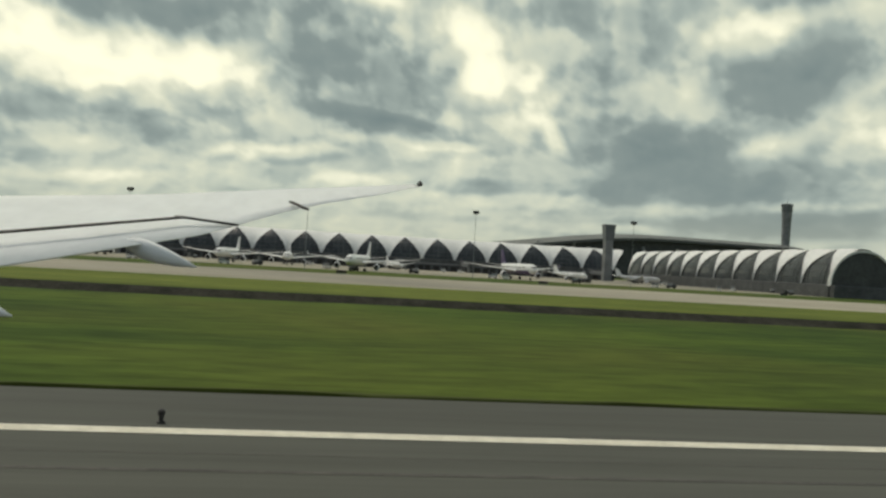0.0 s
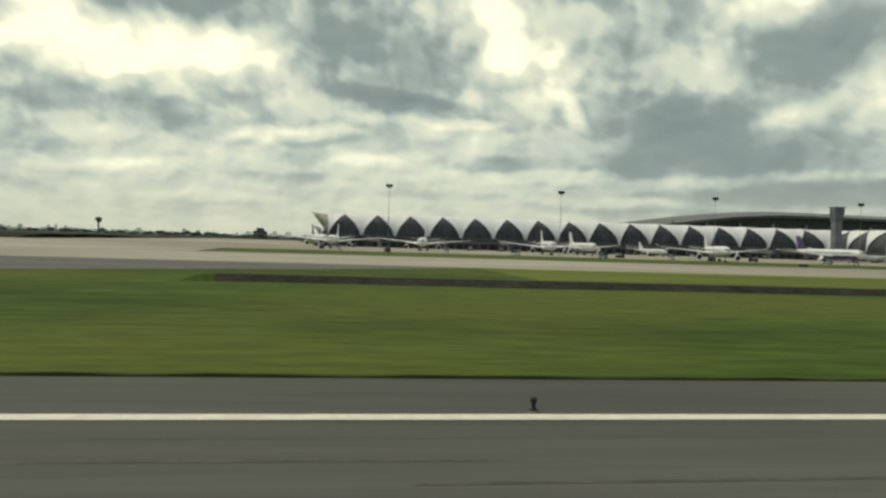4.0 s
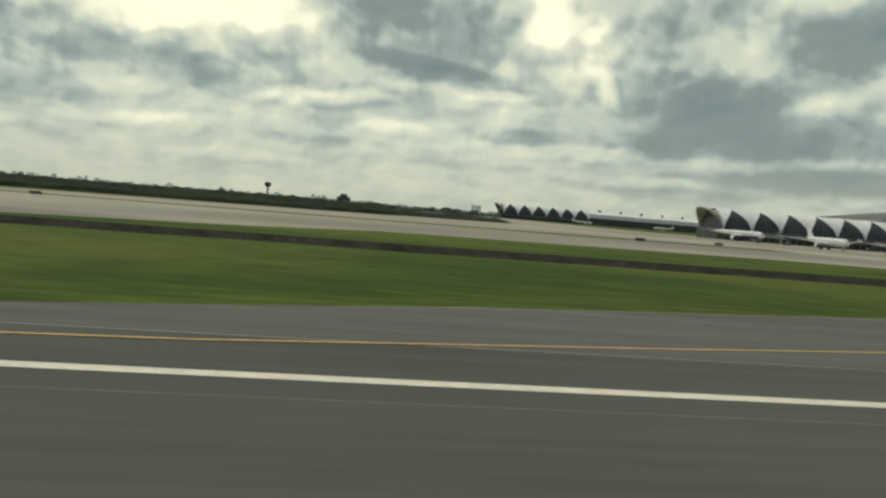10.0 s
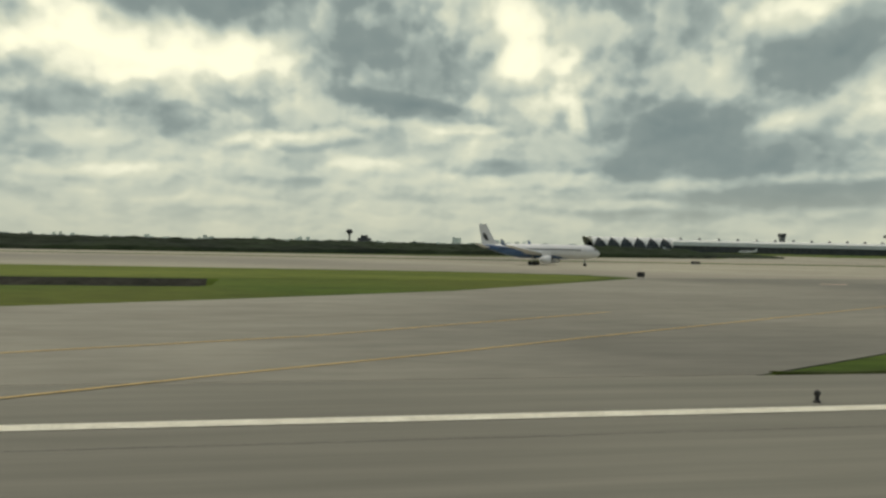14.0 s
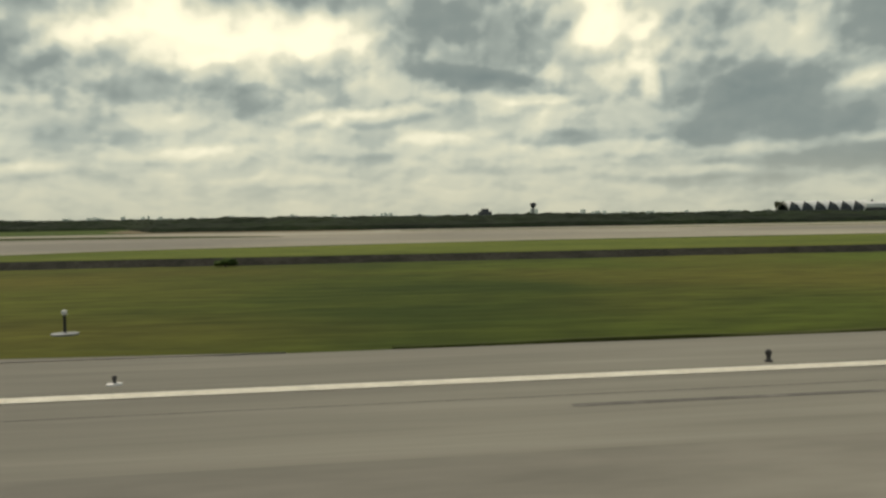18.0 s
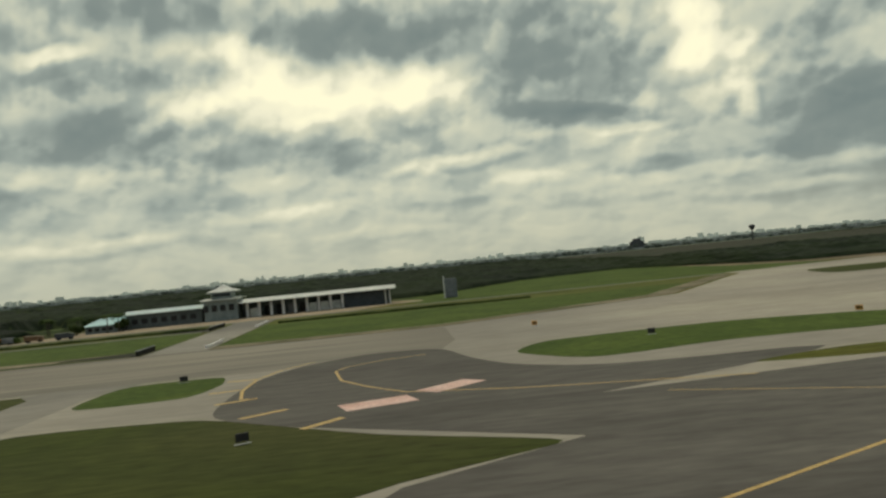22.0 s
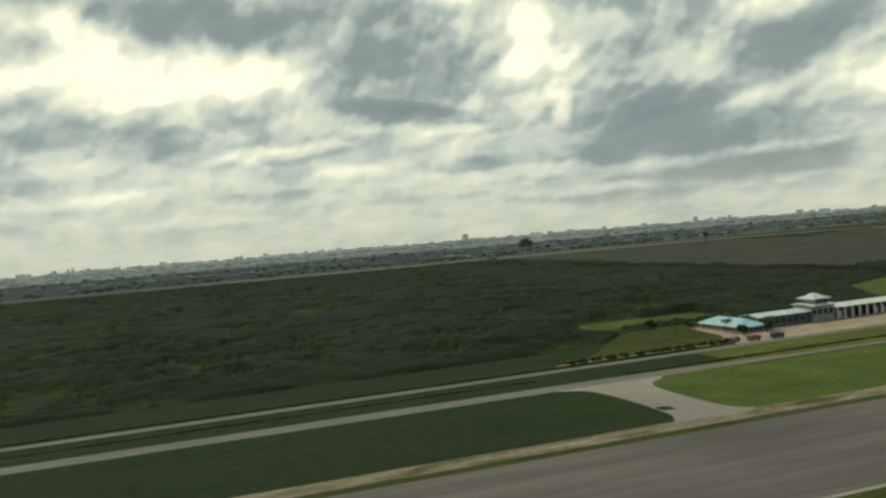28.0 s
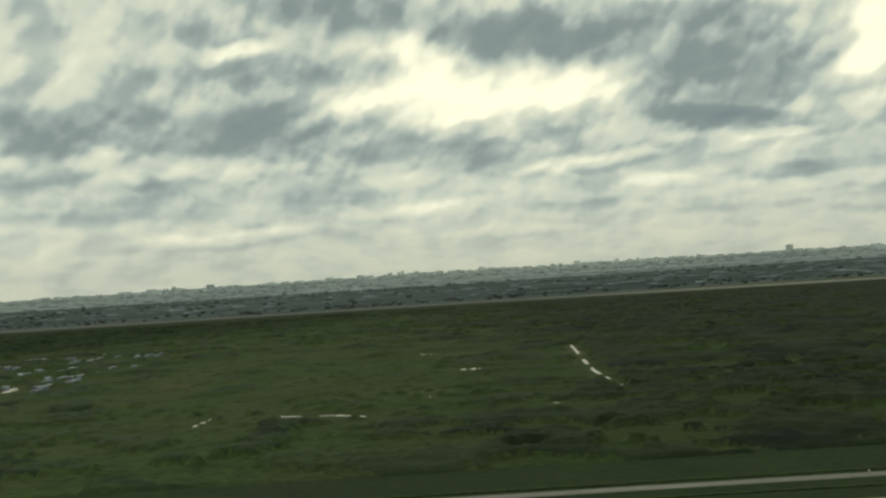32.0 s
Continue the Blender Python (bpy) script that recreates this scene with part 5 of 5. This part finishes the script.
for i in range(8):
    part("window", box(-1576.25, -1576.02, 435 + i * 5, 437.6 + i * 5, 1.2, 2.8), BLACK, annex)
pylon = thing("training_tower", -1388.5, 438, 0, 0, "tall pale narrow concrete tower slab", "tower")
part("slab", box(-3.2, 3.2, -1.2, 1.2, 0, 10.2, 0.2), TOWER_GREY, pylon)
part("side", box(-3.6, -3.1, -1.5, 1.5, 0, 11.4, 0.1), WHITE, pylon, "white edge")
for i in range(4):
    part("opening", box(-1.4, 1.4, -1.25, -1.18, 1.2 + i * 2.3, 2.5 + i * 2.3), STEEL, pylon)


def parapet(half, label):
    """A low pale wall on the culvert, beside the access road."""
    t = thing("parapet", label=label, category="wall", group="culvert parapets")
    part("wall", box(-0.25, 0.25, -half, half, 0, 0.55, 0.06), WHITE, t)
    part("coping", box(-0.4, 0.4, -half - 0.2, half + 0.2, 0.55, 0.72, 0.05), WHITE, t)
    for y in (-half, half):
        part("end_post", box(-0.5, 0.5, y - 0.5, y + 0.5, 0, 0.9, 0.12), WHITE, t)
    return t


for x, y, half in ((-1475.6, 360, 14), (-1475.8, 267, 10.5)):
    parapet(half, "long low white concrete parapet beside the access road").matrix_basis = at(x, y)


def culvert(half):
    """The dark mouth of a drain in the side of the access road."""
    t = thing("culvert", label="dark culvert mouth in a headwall under the access road", category="culvert", group="culverts")
    part("headwall", box(-0.3, 0.3, -half, half, 0, 1.5, 0.06), BANK, t)
    part("mouth", box(-0.42, -0.28, -half * 0.6, half * 0.6, 0.05, 1.2), BLACK, t, "black opening")
    part("coping", box(-0.36, 0.36, -half - 0.2, half + 0.2, 1.5, 1.65, 0.05), TOWER_GREY, t)
    part("ditch", slab([(-26, -1.6), (-12, -half * 0.6), (-0.6, -half), (-0.6, half), (-9, half * 0.5), (-26, 1.2)], 0.0, 0.07), BANK, t, "dark wet ditch bed")
    return t


culvert(9).matrix_basis = at(-1495.2, 260)
culvert(15).matrix_basis = at(-1495.0, 362)


# water tower and far landmark
wt = thing("water_tower", -635, 1768, 0, 0, "dark mushroom-shaped water tower on the skyline", "tower")
part("stem", turned([(2.6, 0), (1.8, 8), (1.8, 24)], 10), PODIUM, wt)
part("bowl", turned([(1.8, 23), (6.6, 28), (7.0, 31), (5.0, 34), (0.5, 35)], 14), PODIUM, wt)
lm = thing("skyline_building", -426, 3340, 0, 0, "dark stepped building far off on the skyline", "building")
part("block", box(-26, 26, -15, 15, 0, 26, 1.5), PODIUM, lm)
part("upper", box(-14, 14, -10, 10, 26, 37, 2.0), PODIUM, lm)


# ---- shrubs, palms and row of planting along the perimeter road ----
def clump(rng, r, h, tri=2, squash=0.8):
    """An uneven leafy clump: a rough ball with dents."""
    bm = bmesh.new()
    bmesh.ops.create_icosphere(bm, subdivisions=tri, radius=1.0)
    o = Vector((rng.random() * 50, rng.random() * 50, 0))
    v = []
    for p in bm.verts:
        k = 1 + 0.55 * noise.noise(p.co * 1.7 + o) + 0.3 * noise.noise(p.co * 4.1 + o)
        v.append((p.co.x * r * k, p.co.y * r * k, h + p.co.z * r * squash * k))
    f = [tuple(q.index for q in p.verts) for p in bm.faces]
    bm.free()
    return v, f


def shrub(seed, paint, label, name="shrub", group="roadside shrubs"):
    rng = random.Random(seed)
    t = thing(name, label=label, category=name, group=group)
    part("trunk", post(0, 0, 0, 1.4, 0.16, 0.1, 6), BARK, t)
    for q in range(3):
        part("limb", loft([[(0.05 * math.cos(a), 0.05 * math.sin(a), 1.0) for a in (0, 2, 4)], [(0.9 * math.cos(q * 2.1) + 0.03 * math.cos(a), 0.9 * math.sin(q * 2.1) + 0.03 * math.sin(a), 2.0) for a in (0, 2, 4)]]), BARK, t)
    part("crown", join(*[move(clump(rng, rng.uniform(0.9, 1.4), rng.uniform(1.5, 2.5)), rng.uniform(-1.1, 1.1), rng.uniform(-1.1, 1.1)) for _ in range(5)]), paint, t, "leafy crown")
    return t


g1 = shrub(1, BUSH_LEAF, "rounded green roadside shrub")
g2 = shrub(2, FLOWER, "rounded orange-flowering roadside shrub")
g1.matrix_basis, g2.matrix_basis = at(-1600, 408), at(-1612, 409)
rs = random.Random(8)
for i in range(26):
    copy_thing(g2 if i % 4 == 1 else g1, at(-1604 - i * 4.3 + rs.uniform(-1.5, 1.5), 407.5 + rs.uniform(-1, 1), 0, rs.uniform(0, 360)))


g3 = shrub(5, HEDGE, "dark broadleaf tree beside the station annex", "tree", "station trees")
big_tree = Matrix.Diagonal((1.35, 1.35, 1.4, 1))
g3.matrix_basis = at(-1575, 507) @ big_tree
for x, y, a in ((-1566, 488, 70), (-1581, 482, 140), (-1579, 428, 200), (-1557.5, 433, 20), (-1599, 500, 100)):
    copy_thing(g3, at(x, y, 0, a) @ big_tree)
copy_thing(g1, at(-1110.8, 113.0, 0, 40) @ Matrix.Diagonal((0.8, 0.5, 0.36, 1)))


def palm(seed):
    rng = random.Random(seed)
    t = thing("palm_tree", label="dark green palm beside the station", category="tree", group="palms")
    part("trunk", loft([[(0.25 * k * math.cos(a) + b, 0.25 * k * math.sin(a), z) for a in [q * 1.047 for q in range(6)]] for k, b, z in ((1.3, 0, 0), (1, 0.1, 3), (0.9, 0.3, 6), (0.8, 0.5, 8.5))]), BARK, t)
    v, f = [], []
    for i in range(22):
        a, droop, l = i * 2.4, rng.uniform(0.3, 1.6), rng.uniform(3.0, 4.2)
        for s in range(5):
            q = s / 4
            x, z = q * l, 8.5 + 1.3 * math.sin(q * 2.0) - droop * q * q * 2
            w = 0.55 * math.sin(math.pi * (0.1 + 0.85 * q))
            for sg in (-1, 0, 1):
                v.append((0.5 + x * math.cos(a) - sg * w * math.sin(a), x * math.sin(a) + sg * w * math.cos(a), z - abs(sg) * 0.3))
            if s:
                b = len(v) - 6
                f += [(b, b + 1, b + 4, b + 3), (b + 1, b + 2, b + 5, b + 4)]
    part("crown", (v, f), BUSH_LEAF, t, "feathery palm crown")
    return t


p0 = palm(3)
p0.matrix_basis = at(-1558, 428)
for x, y, a in ((-1563, 426, 10), (-1583, 440, 300), (-1600, 448, 120), (-1606, 460, 200), (-1560, 468, 20)):
    copy_thing(p0, at(x, y, 0, a))


def yard_truck(paint, label):
    t = thing("truck", label=label, category="vehicle", group="parked trucks")
    part("body", box(-4.2, 2.2, -1.4, 1.4, 0.8, 3.2, 0.15), paint, t)
    part("cab", box(2.3, 4.2, -1.35, 1.35, 0.8, 2.9, 0.3), paint, t)
    part("windscreen", box(3.6, 4.22, -1.2, 1.2, 1.8, 2.6), DARK_GLASS, t)
    for x in (-2.8, 2.8):
        for y in (-1.3, 1.3):
            part("wheel", loft([[(x + 0.6 * math.cos(a), y + w, 0.6 + 0.6 * math.sin(a)) for a in [math.pi * q / 5 for q in range(10)]] for w in (-0.2, 0.2)]), TYRE, t)
    return t


tr = yard_truck(TRUCK, "rusty brown truck parked by the station road")
tr.matrix_basis = at(-1590, 405, 0, 5)
yard_truck(PODIUM, "dark grey truck parked by the station road").matrix_basis = at(-1575, 403, 0, 4)
yard_truck(TOWER_GREY, "pale grey truck parked by the station road").matrix_basis = at(-1605, 408, 0, 175)



def hedge(x0, x1, y, tall, label):
    """A long clipped hedge with an uneven top."""
    rn, rows = random.Random(int(y)), []
    for i in range(int((x1 - x0) / 4) + 1):
        h, s = tall * rn.uniform(0.7, 1.15), rn.uniform(-0.3, 0.3)
        rows.append([(x0 + i * 4, y + s + a, z) for a, z in ((-1.4, 0), (-1.2, h * 0.7), (-0.5, h), (0.6, h * 0.95), (1.2, h * 0.6), (1.4, 0))])
    return tagged(part("hedge", loft(rows), HEDGE), label, "hedge", "perimeter hedges")


hedge(-2700, -1744, 378, 0.8, "long dark hedge in front of the perimeter road")
hedge(-2700, -1612, 404.5, 0.8, "long dark hedge behind the perimeter road")
hedge(-1700, -1500, 363, 1.0, "low dark hedge beside the service road")
hedge(-1468, -1360, 356, 1.0, "low dark hedge along the green field")

# ---- woods and scrub as far as the city ----

def ico_points(sub):
    bm = bmesh.new()
    bmesh.ops.create_icosphere(bm, subdivisions=sub, radius=1.0)
    v = np.array([p.co[:] for p in bm.verts])
    f = np.array([[q.index for q in p.verts] for p in bm.faces])
    bm.free()
    return v, f


def woods(name, centres, radii, heights, sub, mat, label, seed):
    """Many uneven crowns in one mesh."""
    rg = np.random.default_rng(seed)
    bv, bf = ico_points(sub)
    n, m = len(centres), len(bv)
    jit = 1 + rg.normal(0, 0.20, (n, m, 1))
    v = bv[None] * jit * radii[:, None, None]
    v[:, :, 2] *= rg.uniform(0.3, 0.5, (n, 1))
    ang = rg.uniform(0, 6.28, n)
    c, s = np.cos(ang)[:, None], np.sin(ang)[:, None]
    x, y = v[:, :, 0] * c - v[:, :, 1] * s, v[:, :, 0] * s + v[:, :, 1] * c
    v = np.stack([x + centres[:, 0:1], y + centres[:, 1:2], v[:, :, 2] + heights[:, None]], -1).reshape(-1, 3) * K
    f = (bf[None] + (np.arange(n) * m)[:, None, None]).reshape(-1, 3)
    me = bpy.data.meshes.new(name)
    me.vertices.add(len(v))
    me.vertices.foreach_set("co", v.astype(np.float32).ravel())
    me.loops.add(len(f) * 3)
    me.loops.foreach_set("vertex_index", f.astype(np.int32).ravel())
    me.polygons.add(len(f))
    me.polygons.foreach_set("loop_start", np.arange(0, len(f) * 3, 3, dtype=np.int32))
    me.update(calc_edges=True)
    me.materials.append(mat)
    me.shade_smooth()
    return tagged(new(name, me), label, "vegetation", kind="stuff")


def wood_edge(x):
    """Where the woods begin beyond the airfield."""
    return np.interp(x, [-4200, -2300, -1664, -1627, -1560, -1490, -1400, -1325, -1240, -1188, -1100, -1020, -900, -760, -673, -611, -540, -490, -478, -390, -380, 0, 700, 1500],
                     [450, 446, 454, 492, 508, 502, 488, 606, 640, 462, 440, 432, 445, 476, 520, 506, 500, 540, 566, 606, 1510, 1570, 1800, 2300])


def CANAL_MID(x):
    return np.interp(x, [-1000, -430, 72, 700, 1500], [2182, 2150, 1890, 1560, 1200])


BARE = ((((-1149, 925), (-1160, 841), (-1175, 750)), 6), (((-1158, 1170), (-1153, 1130)), 8), (((-172, 1972), (-105, 1850)), 18), (((-2113, 1036), (-2124, 807), (-2115, 693)), 5), (((-2294, 701), (-2278, 704)), 7), (((-2222, 486), (-2206, 490)), 5), (((-2181, 636), (-2176, 640)), 9),
               (((-2160, 540), (-2154, 545)), 5), (((-2394, 651), (-2350, 640), (-2324, 628)), 6), (((-2661, 2058), (-2640, 2100)), 24), (((-2760, 911), (-2758, 996)), 14),
               (((-2130, 700), (-2100, 690)), 8), (((-2303, 1034), (-2280, 1034)), 10), (((-2249, 870), (-2230, 866)), 12), (((-2457, 628), (-2452, 660)), 5), (((-2060, 400), (-2058, 404)), 2))


def bare_ground(X, Y, margin):
    """Where a patch of bare rubble keeps the plants away."""
    hit = np.zeros(X.shape, bool)
    for pts, w in BARE:
        for (ax, ay), (bx, by) in zip(pts, pts[1:]):
            ux, uy = bx - ax, by - ay
            q = np.clip(((X - ax) * ux + (Y - ay) * uy) / (ux * ux + uy * uy), 0, 1)
            hit |= np.hypot(X - ax - q * ux, Y - ay - q * uy) < w / 2 + margin
    return hit


rr = random.Random(21)
for pts, w in BARE:
    for (ax, ay), (bx, by) in zip(pts, pts[1:]):
        q = 0.0
        while q < 1:
            e = min(1.0, q + rr.uniform(0.12, 0.5))
            side = rr.uniform(-0.3, 0.3) * w
            line([(ax + (bx - ax) * s + side, ay + (by - ay) * s + side) for s in (q, (q + e) / 2, e)], w * rr.uniform(0.35, 0.8), RUBBLE, "pale patch of bare rubble in the scrub", "rubble_patch", 0.3)
            q = e + rr.uniform(0.08, 0.3)


def canopy(name, x0, x1, step, near, far, seed, lift, label):
    """A closed, bumpy roof of foliage over a stretch of the plain."""
    gx = np.arange(x0, x1 + step, step)
    rows = int((far - near) / step)
    s = np.linspace(0, 1, rows + 1)
    e = wood_edge(gx)
    Y = e[None] + near + s[:, None] * (np.maximum(far, e + near + 5)[None] - e[None] - near if far > 1000 else (far - near))
    X = np.repeat(gx[None], rows + 1, 0)
    rn = np.random.default_rng(seed)
    X, Y = X + rn.uniform(-0.3, 0.3, X.shape) * step, Y + rn.uniform(-0.3, 0.3, Y.shape) * step
    # rounded crowns of several sizes, thinning out over the wetter hollows
    crowns = heaps(X / 26, Y / 26, seed, 3, 0.5, billow=True) if step < 5 else heaps(X / 60, Y / 60, seed, 2, 0.5, billow=True)
    Z = lift - 2.6 * crowns + 2.4 * heaps(X / 120, Y / 90, seed + 5, 2) + 1.6 * swirl(X / 330, Y / 200, seed + 9) + rn.normal(0, 0.14 * step ** 0.75, X.shape)
    # lower behind the airfield's middle; clumps of trees with low sedge between them
    Z = Z - 0.8 * np.clip((X + 1480) / 200, 0, 1)
    clumps = heaps(X / 75, Y / 50, seed + 20, 4, 0.55) - np.interp(X, [-2300, -1950, -1500, -1350], [0.06, -0.16, -0.28, -1.0])
    sedge = clumps < 0
    Z = np.where(sedge, 0.3 + 0.22 * Z, Z + 1.5 * np.clip(clumps * 3, 0, 1))
    # open scrub with scattered bushes in the middle of the wild ground
    open_ = np.exp(-(((X + 2380) / 330) ** 2 + ((Y - 860) / 330) ** 2) ** 2) * np.clip(0.75 + 0.9 * swirl(X / 90, Y / 90, seed + 3), 0, 1)
    reeds = (X + 26 * swirl(X / 60, Y / 60, 71) > np.interp(Y, [740, 871, 1126, 1477, 1950], [-1185, -1200, -1182, -1126, -1124])) & (Y + 40 * swirl(X / 80, Y / 80, 72) > 770)
    Z = np.where(reeds, 0.7 + 0.16 * Z, Z)
    Z = Z * (1 - open_) + open_ * np.where(swirl(X / 14, Y / 14, seed + 4) > 0.3, 2.6, -0.3)
    # low bushes only beside the far taxiway
    Z = np.where((X > -480) & (Y < 1400), np.minimum(0.5 * Z, 3.2), Z)
    # the edge of the woods thins out towards the grass
    Z = Z * np.clip(0.30 + (Y - e[None]) / 60, 0.3, 1.0) * np.clip((2110 - Y) / 140, 0.12, 1.0)
    Z = np.maximum(Z, np.where(open_ > 0.4, -0.5, 0.4))
    Z[0] = -0.5
    Z = np.where((X > -1654) & (X < -1520) & (Y < 564) & (Y > 514), -0.6, Z)
    Z = np.where(bare_ground(X, Y, step * 0.9), -0.6, Z)
    Z = np.where((X > -1000) & (np.abs(Y - CANAL_MID(X)) < 62), -0.6, Z)
    idx = np.arange(X.size).reshape(X.shape)
    f = np.stack([idx[:-1, :-1], idx[:-1, 1:], idx[1:, 1:], idx[1:, :-1]], -1).reshape(-1, 4)
    me = bpy.data.meshes.new(name)
    me.from_pydata((np.stack([X, Y, Z], -1).reshape(-1, 3) * K).tolist(), [], f.tolist())
    me.materials.append(LEAF)
    me.materials.append(SEDGE)
    me.materials.append(REED)
    low_ = (sedge | (open_ > 0.4)) & (Z < 2.2)
    quad = low_[:-1, :-1].astype(int) + low_[:-1, 1:] + low_[1:, 1:] + low_[1:, :-1]
    me.polygons.foreach_set("material_index", np.where(reeds[:-1, :-1].ravel(), 2, (quad.ravel() >= 2).astype(np.int32)).astype(np.int32))
    me.shade_smooth()
    return tagged(new(name, me), label, "vegetation", kind="stuff")


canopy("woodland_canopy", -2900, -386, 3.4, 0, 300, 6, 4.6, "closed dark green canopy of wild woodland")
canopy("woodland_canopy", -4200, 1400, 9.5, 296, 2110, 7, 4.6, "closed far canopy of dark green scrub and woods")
rg = np.random.default_rng(4)
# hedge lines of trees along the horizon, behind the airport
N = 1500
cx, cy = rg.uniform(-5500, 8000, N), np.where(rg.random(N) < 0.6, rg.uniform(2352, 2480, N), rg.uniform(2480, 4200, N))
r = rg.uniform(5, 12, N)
woods("horizon_trees", np.stack([cx, cy], -1), r, r * rg.uniform(0.4, 0.9, N), 1, FAR_LEAF, "far belt of trees before the city, painted pale for haze", 3)


# ---- patches of rubble, tracks and the city on the horizon ----
def boxes_mesh(name, X, Y, W, D, Z, turn, mat, label, category):
    n = len(X)
    base = np.array([(-1, -1, 0), (1, -1, 0), (1, 1, 0), (-1, 1, 0), (-1, -1, 1), (1, -1, 1), (1, 1, 1), (-1, 1, 1)], float)
    v = base[None] * np.stack([W / 2, D / 2, Z], -1)[:, None]
    c, s = np.cos(turn)[:, None], np.sin(turn)[:, None]
    x, y = v[:, :, 0] * c - v[:, :, 1] * s + X[:, None], v[:, :, 0] * s + v[:, :, 1] * c + Y[:, None]
    v = np.stack([x, y, v[:, :, 2]], -1).reshape(-1, 3) * K
    q = np.array([(0, 1, 5, 4), (1, 2, 6, 5), (2, 3, 7, 6), (3, 0, 4, 7), (4, 5, 6, 7)])
    f = (q[None] + (np.arange(n) * 8)[:, None, None]).reshape(-1, 4)
    me = bpy.data.meshes.new(name)
    me.from_pydata(v.tolist(), [], f.tolist())
    me.materials.append(mat)
    return tagged(new(name, me), label, category, kind="stuff")


rb = np.random.default_rng(12)
n = 150
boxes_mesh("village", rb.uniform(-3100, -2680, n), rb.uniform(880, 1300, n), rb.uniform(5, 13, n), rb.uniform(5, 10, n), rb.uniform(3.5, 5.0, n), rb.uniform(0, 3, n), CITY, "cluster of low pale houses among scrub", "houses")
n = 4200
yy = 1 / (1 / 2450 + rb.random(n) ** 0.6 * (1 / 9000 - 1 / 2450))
boxes_mesh("suburb", rb.uniform(-7500, 8000, n), yy, rb.uniform(12, 60, n), rb.uniform(10, 40, n), rb.uniform(1.8, 3.6, n) * (yy / 4000) ** 0.5, rb.uniform(0, 3, n), CITY, "sprawl of low city buildings, pale with painted haze", "city")
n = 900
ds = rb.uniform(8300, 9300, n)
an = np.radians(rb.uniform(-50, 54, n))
boxes_mesh("skyline", -1600 + ds * np.sin(an), ds * np.cos(an), rb.uniform(25, 90, n), rb.uniform(20, 50, n), 8 + rb.gamma(1.6, 6, n), rb.uniform(0, 3, n), CITY_FAR, "city blocks crowded on the horizon, painted pale grey for haze", "city")
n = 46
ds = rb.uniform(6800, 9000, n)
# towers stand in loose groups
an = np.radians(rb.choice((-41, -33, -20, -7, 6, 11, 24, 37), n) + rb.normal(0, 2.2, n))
boxes_mesh("skyline", -2000 + ds * np.sin(an), ds * np.cos(an), rb.uniform(18, 40, n), rb.uniform(18, 40, n), 22 + rb.gamma(1.6, 11, n), rb.uniform(0, 3, n), CITY_FAR, "slender high-rise towers on the horizon, painted pale for haze", "city")
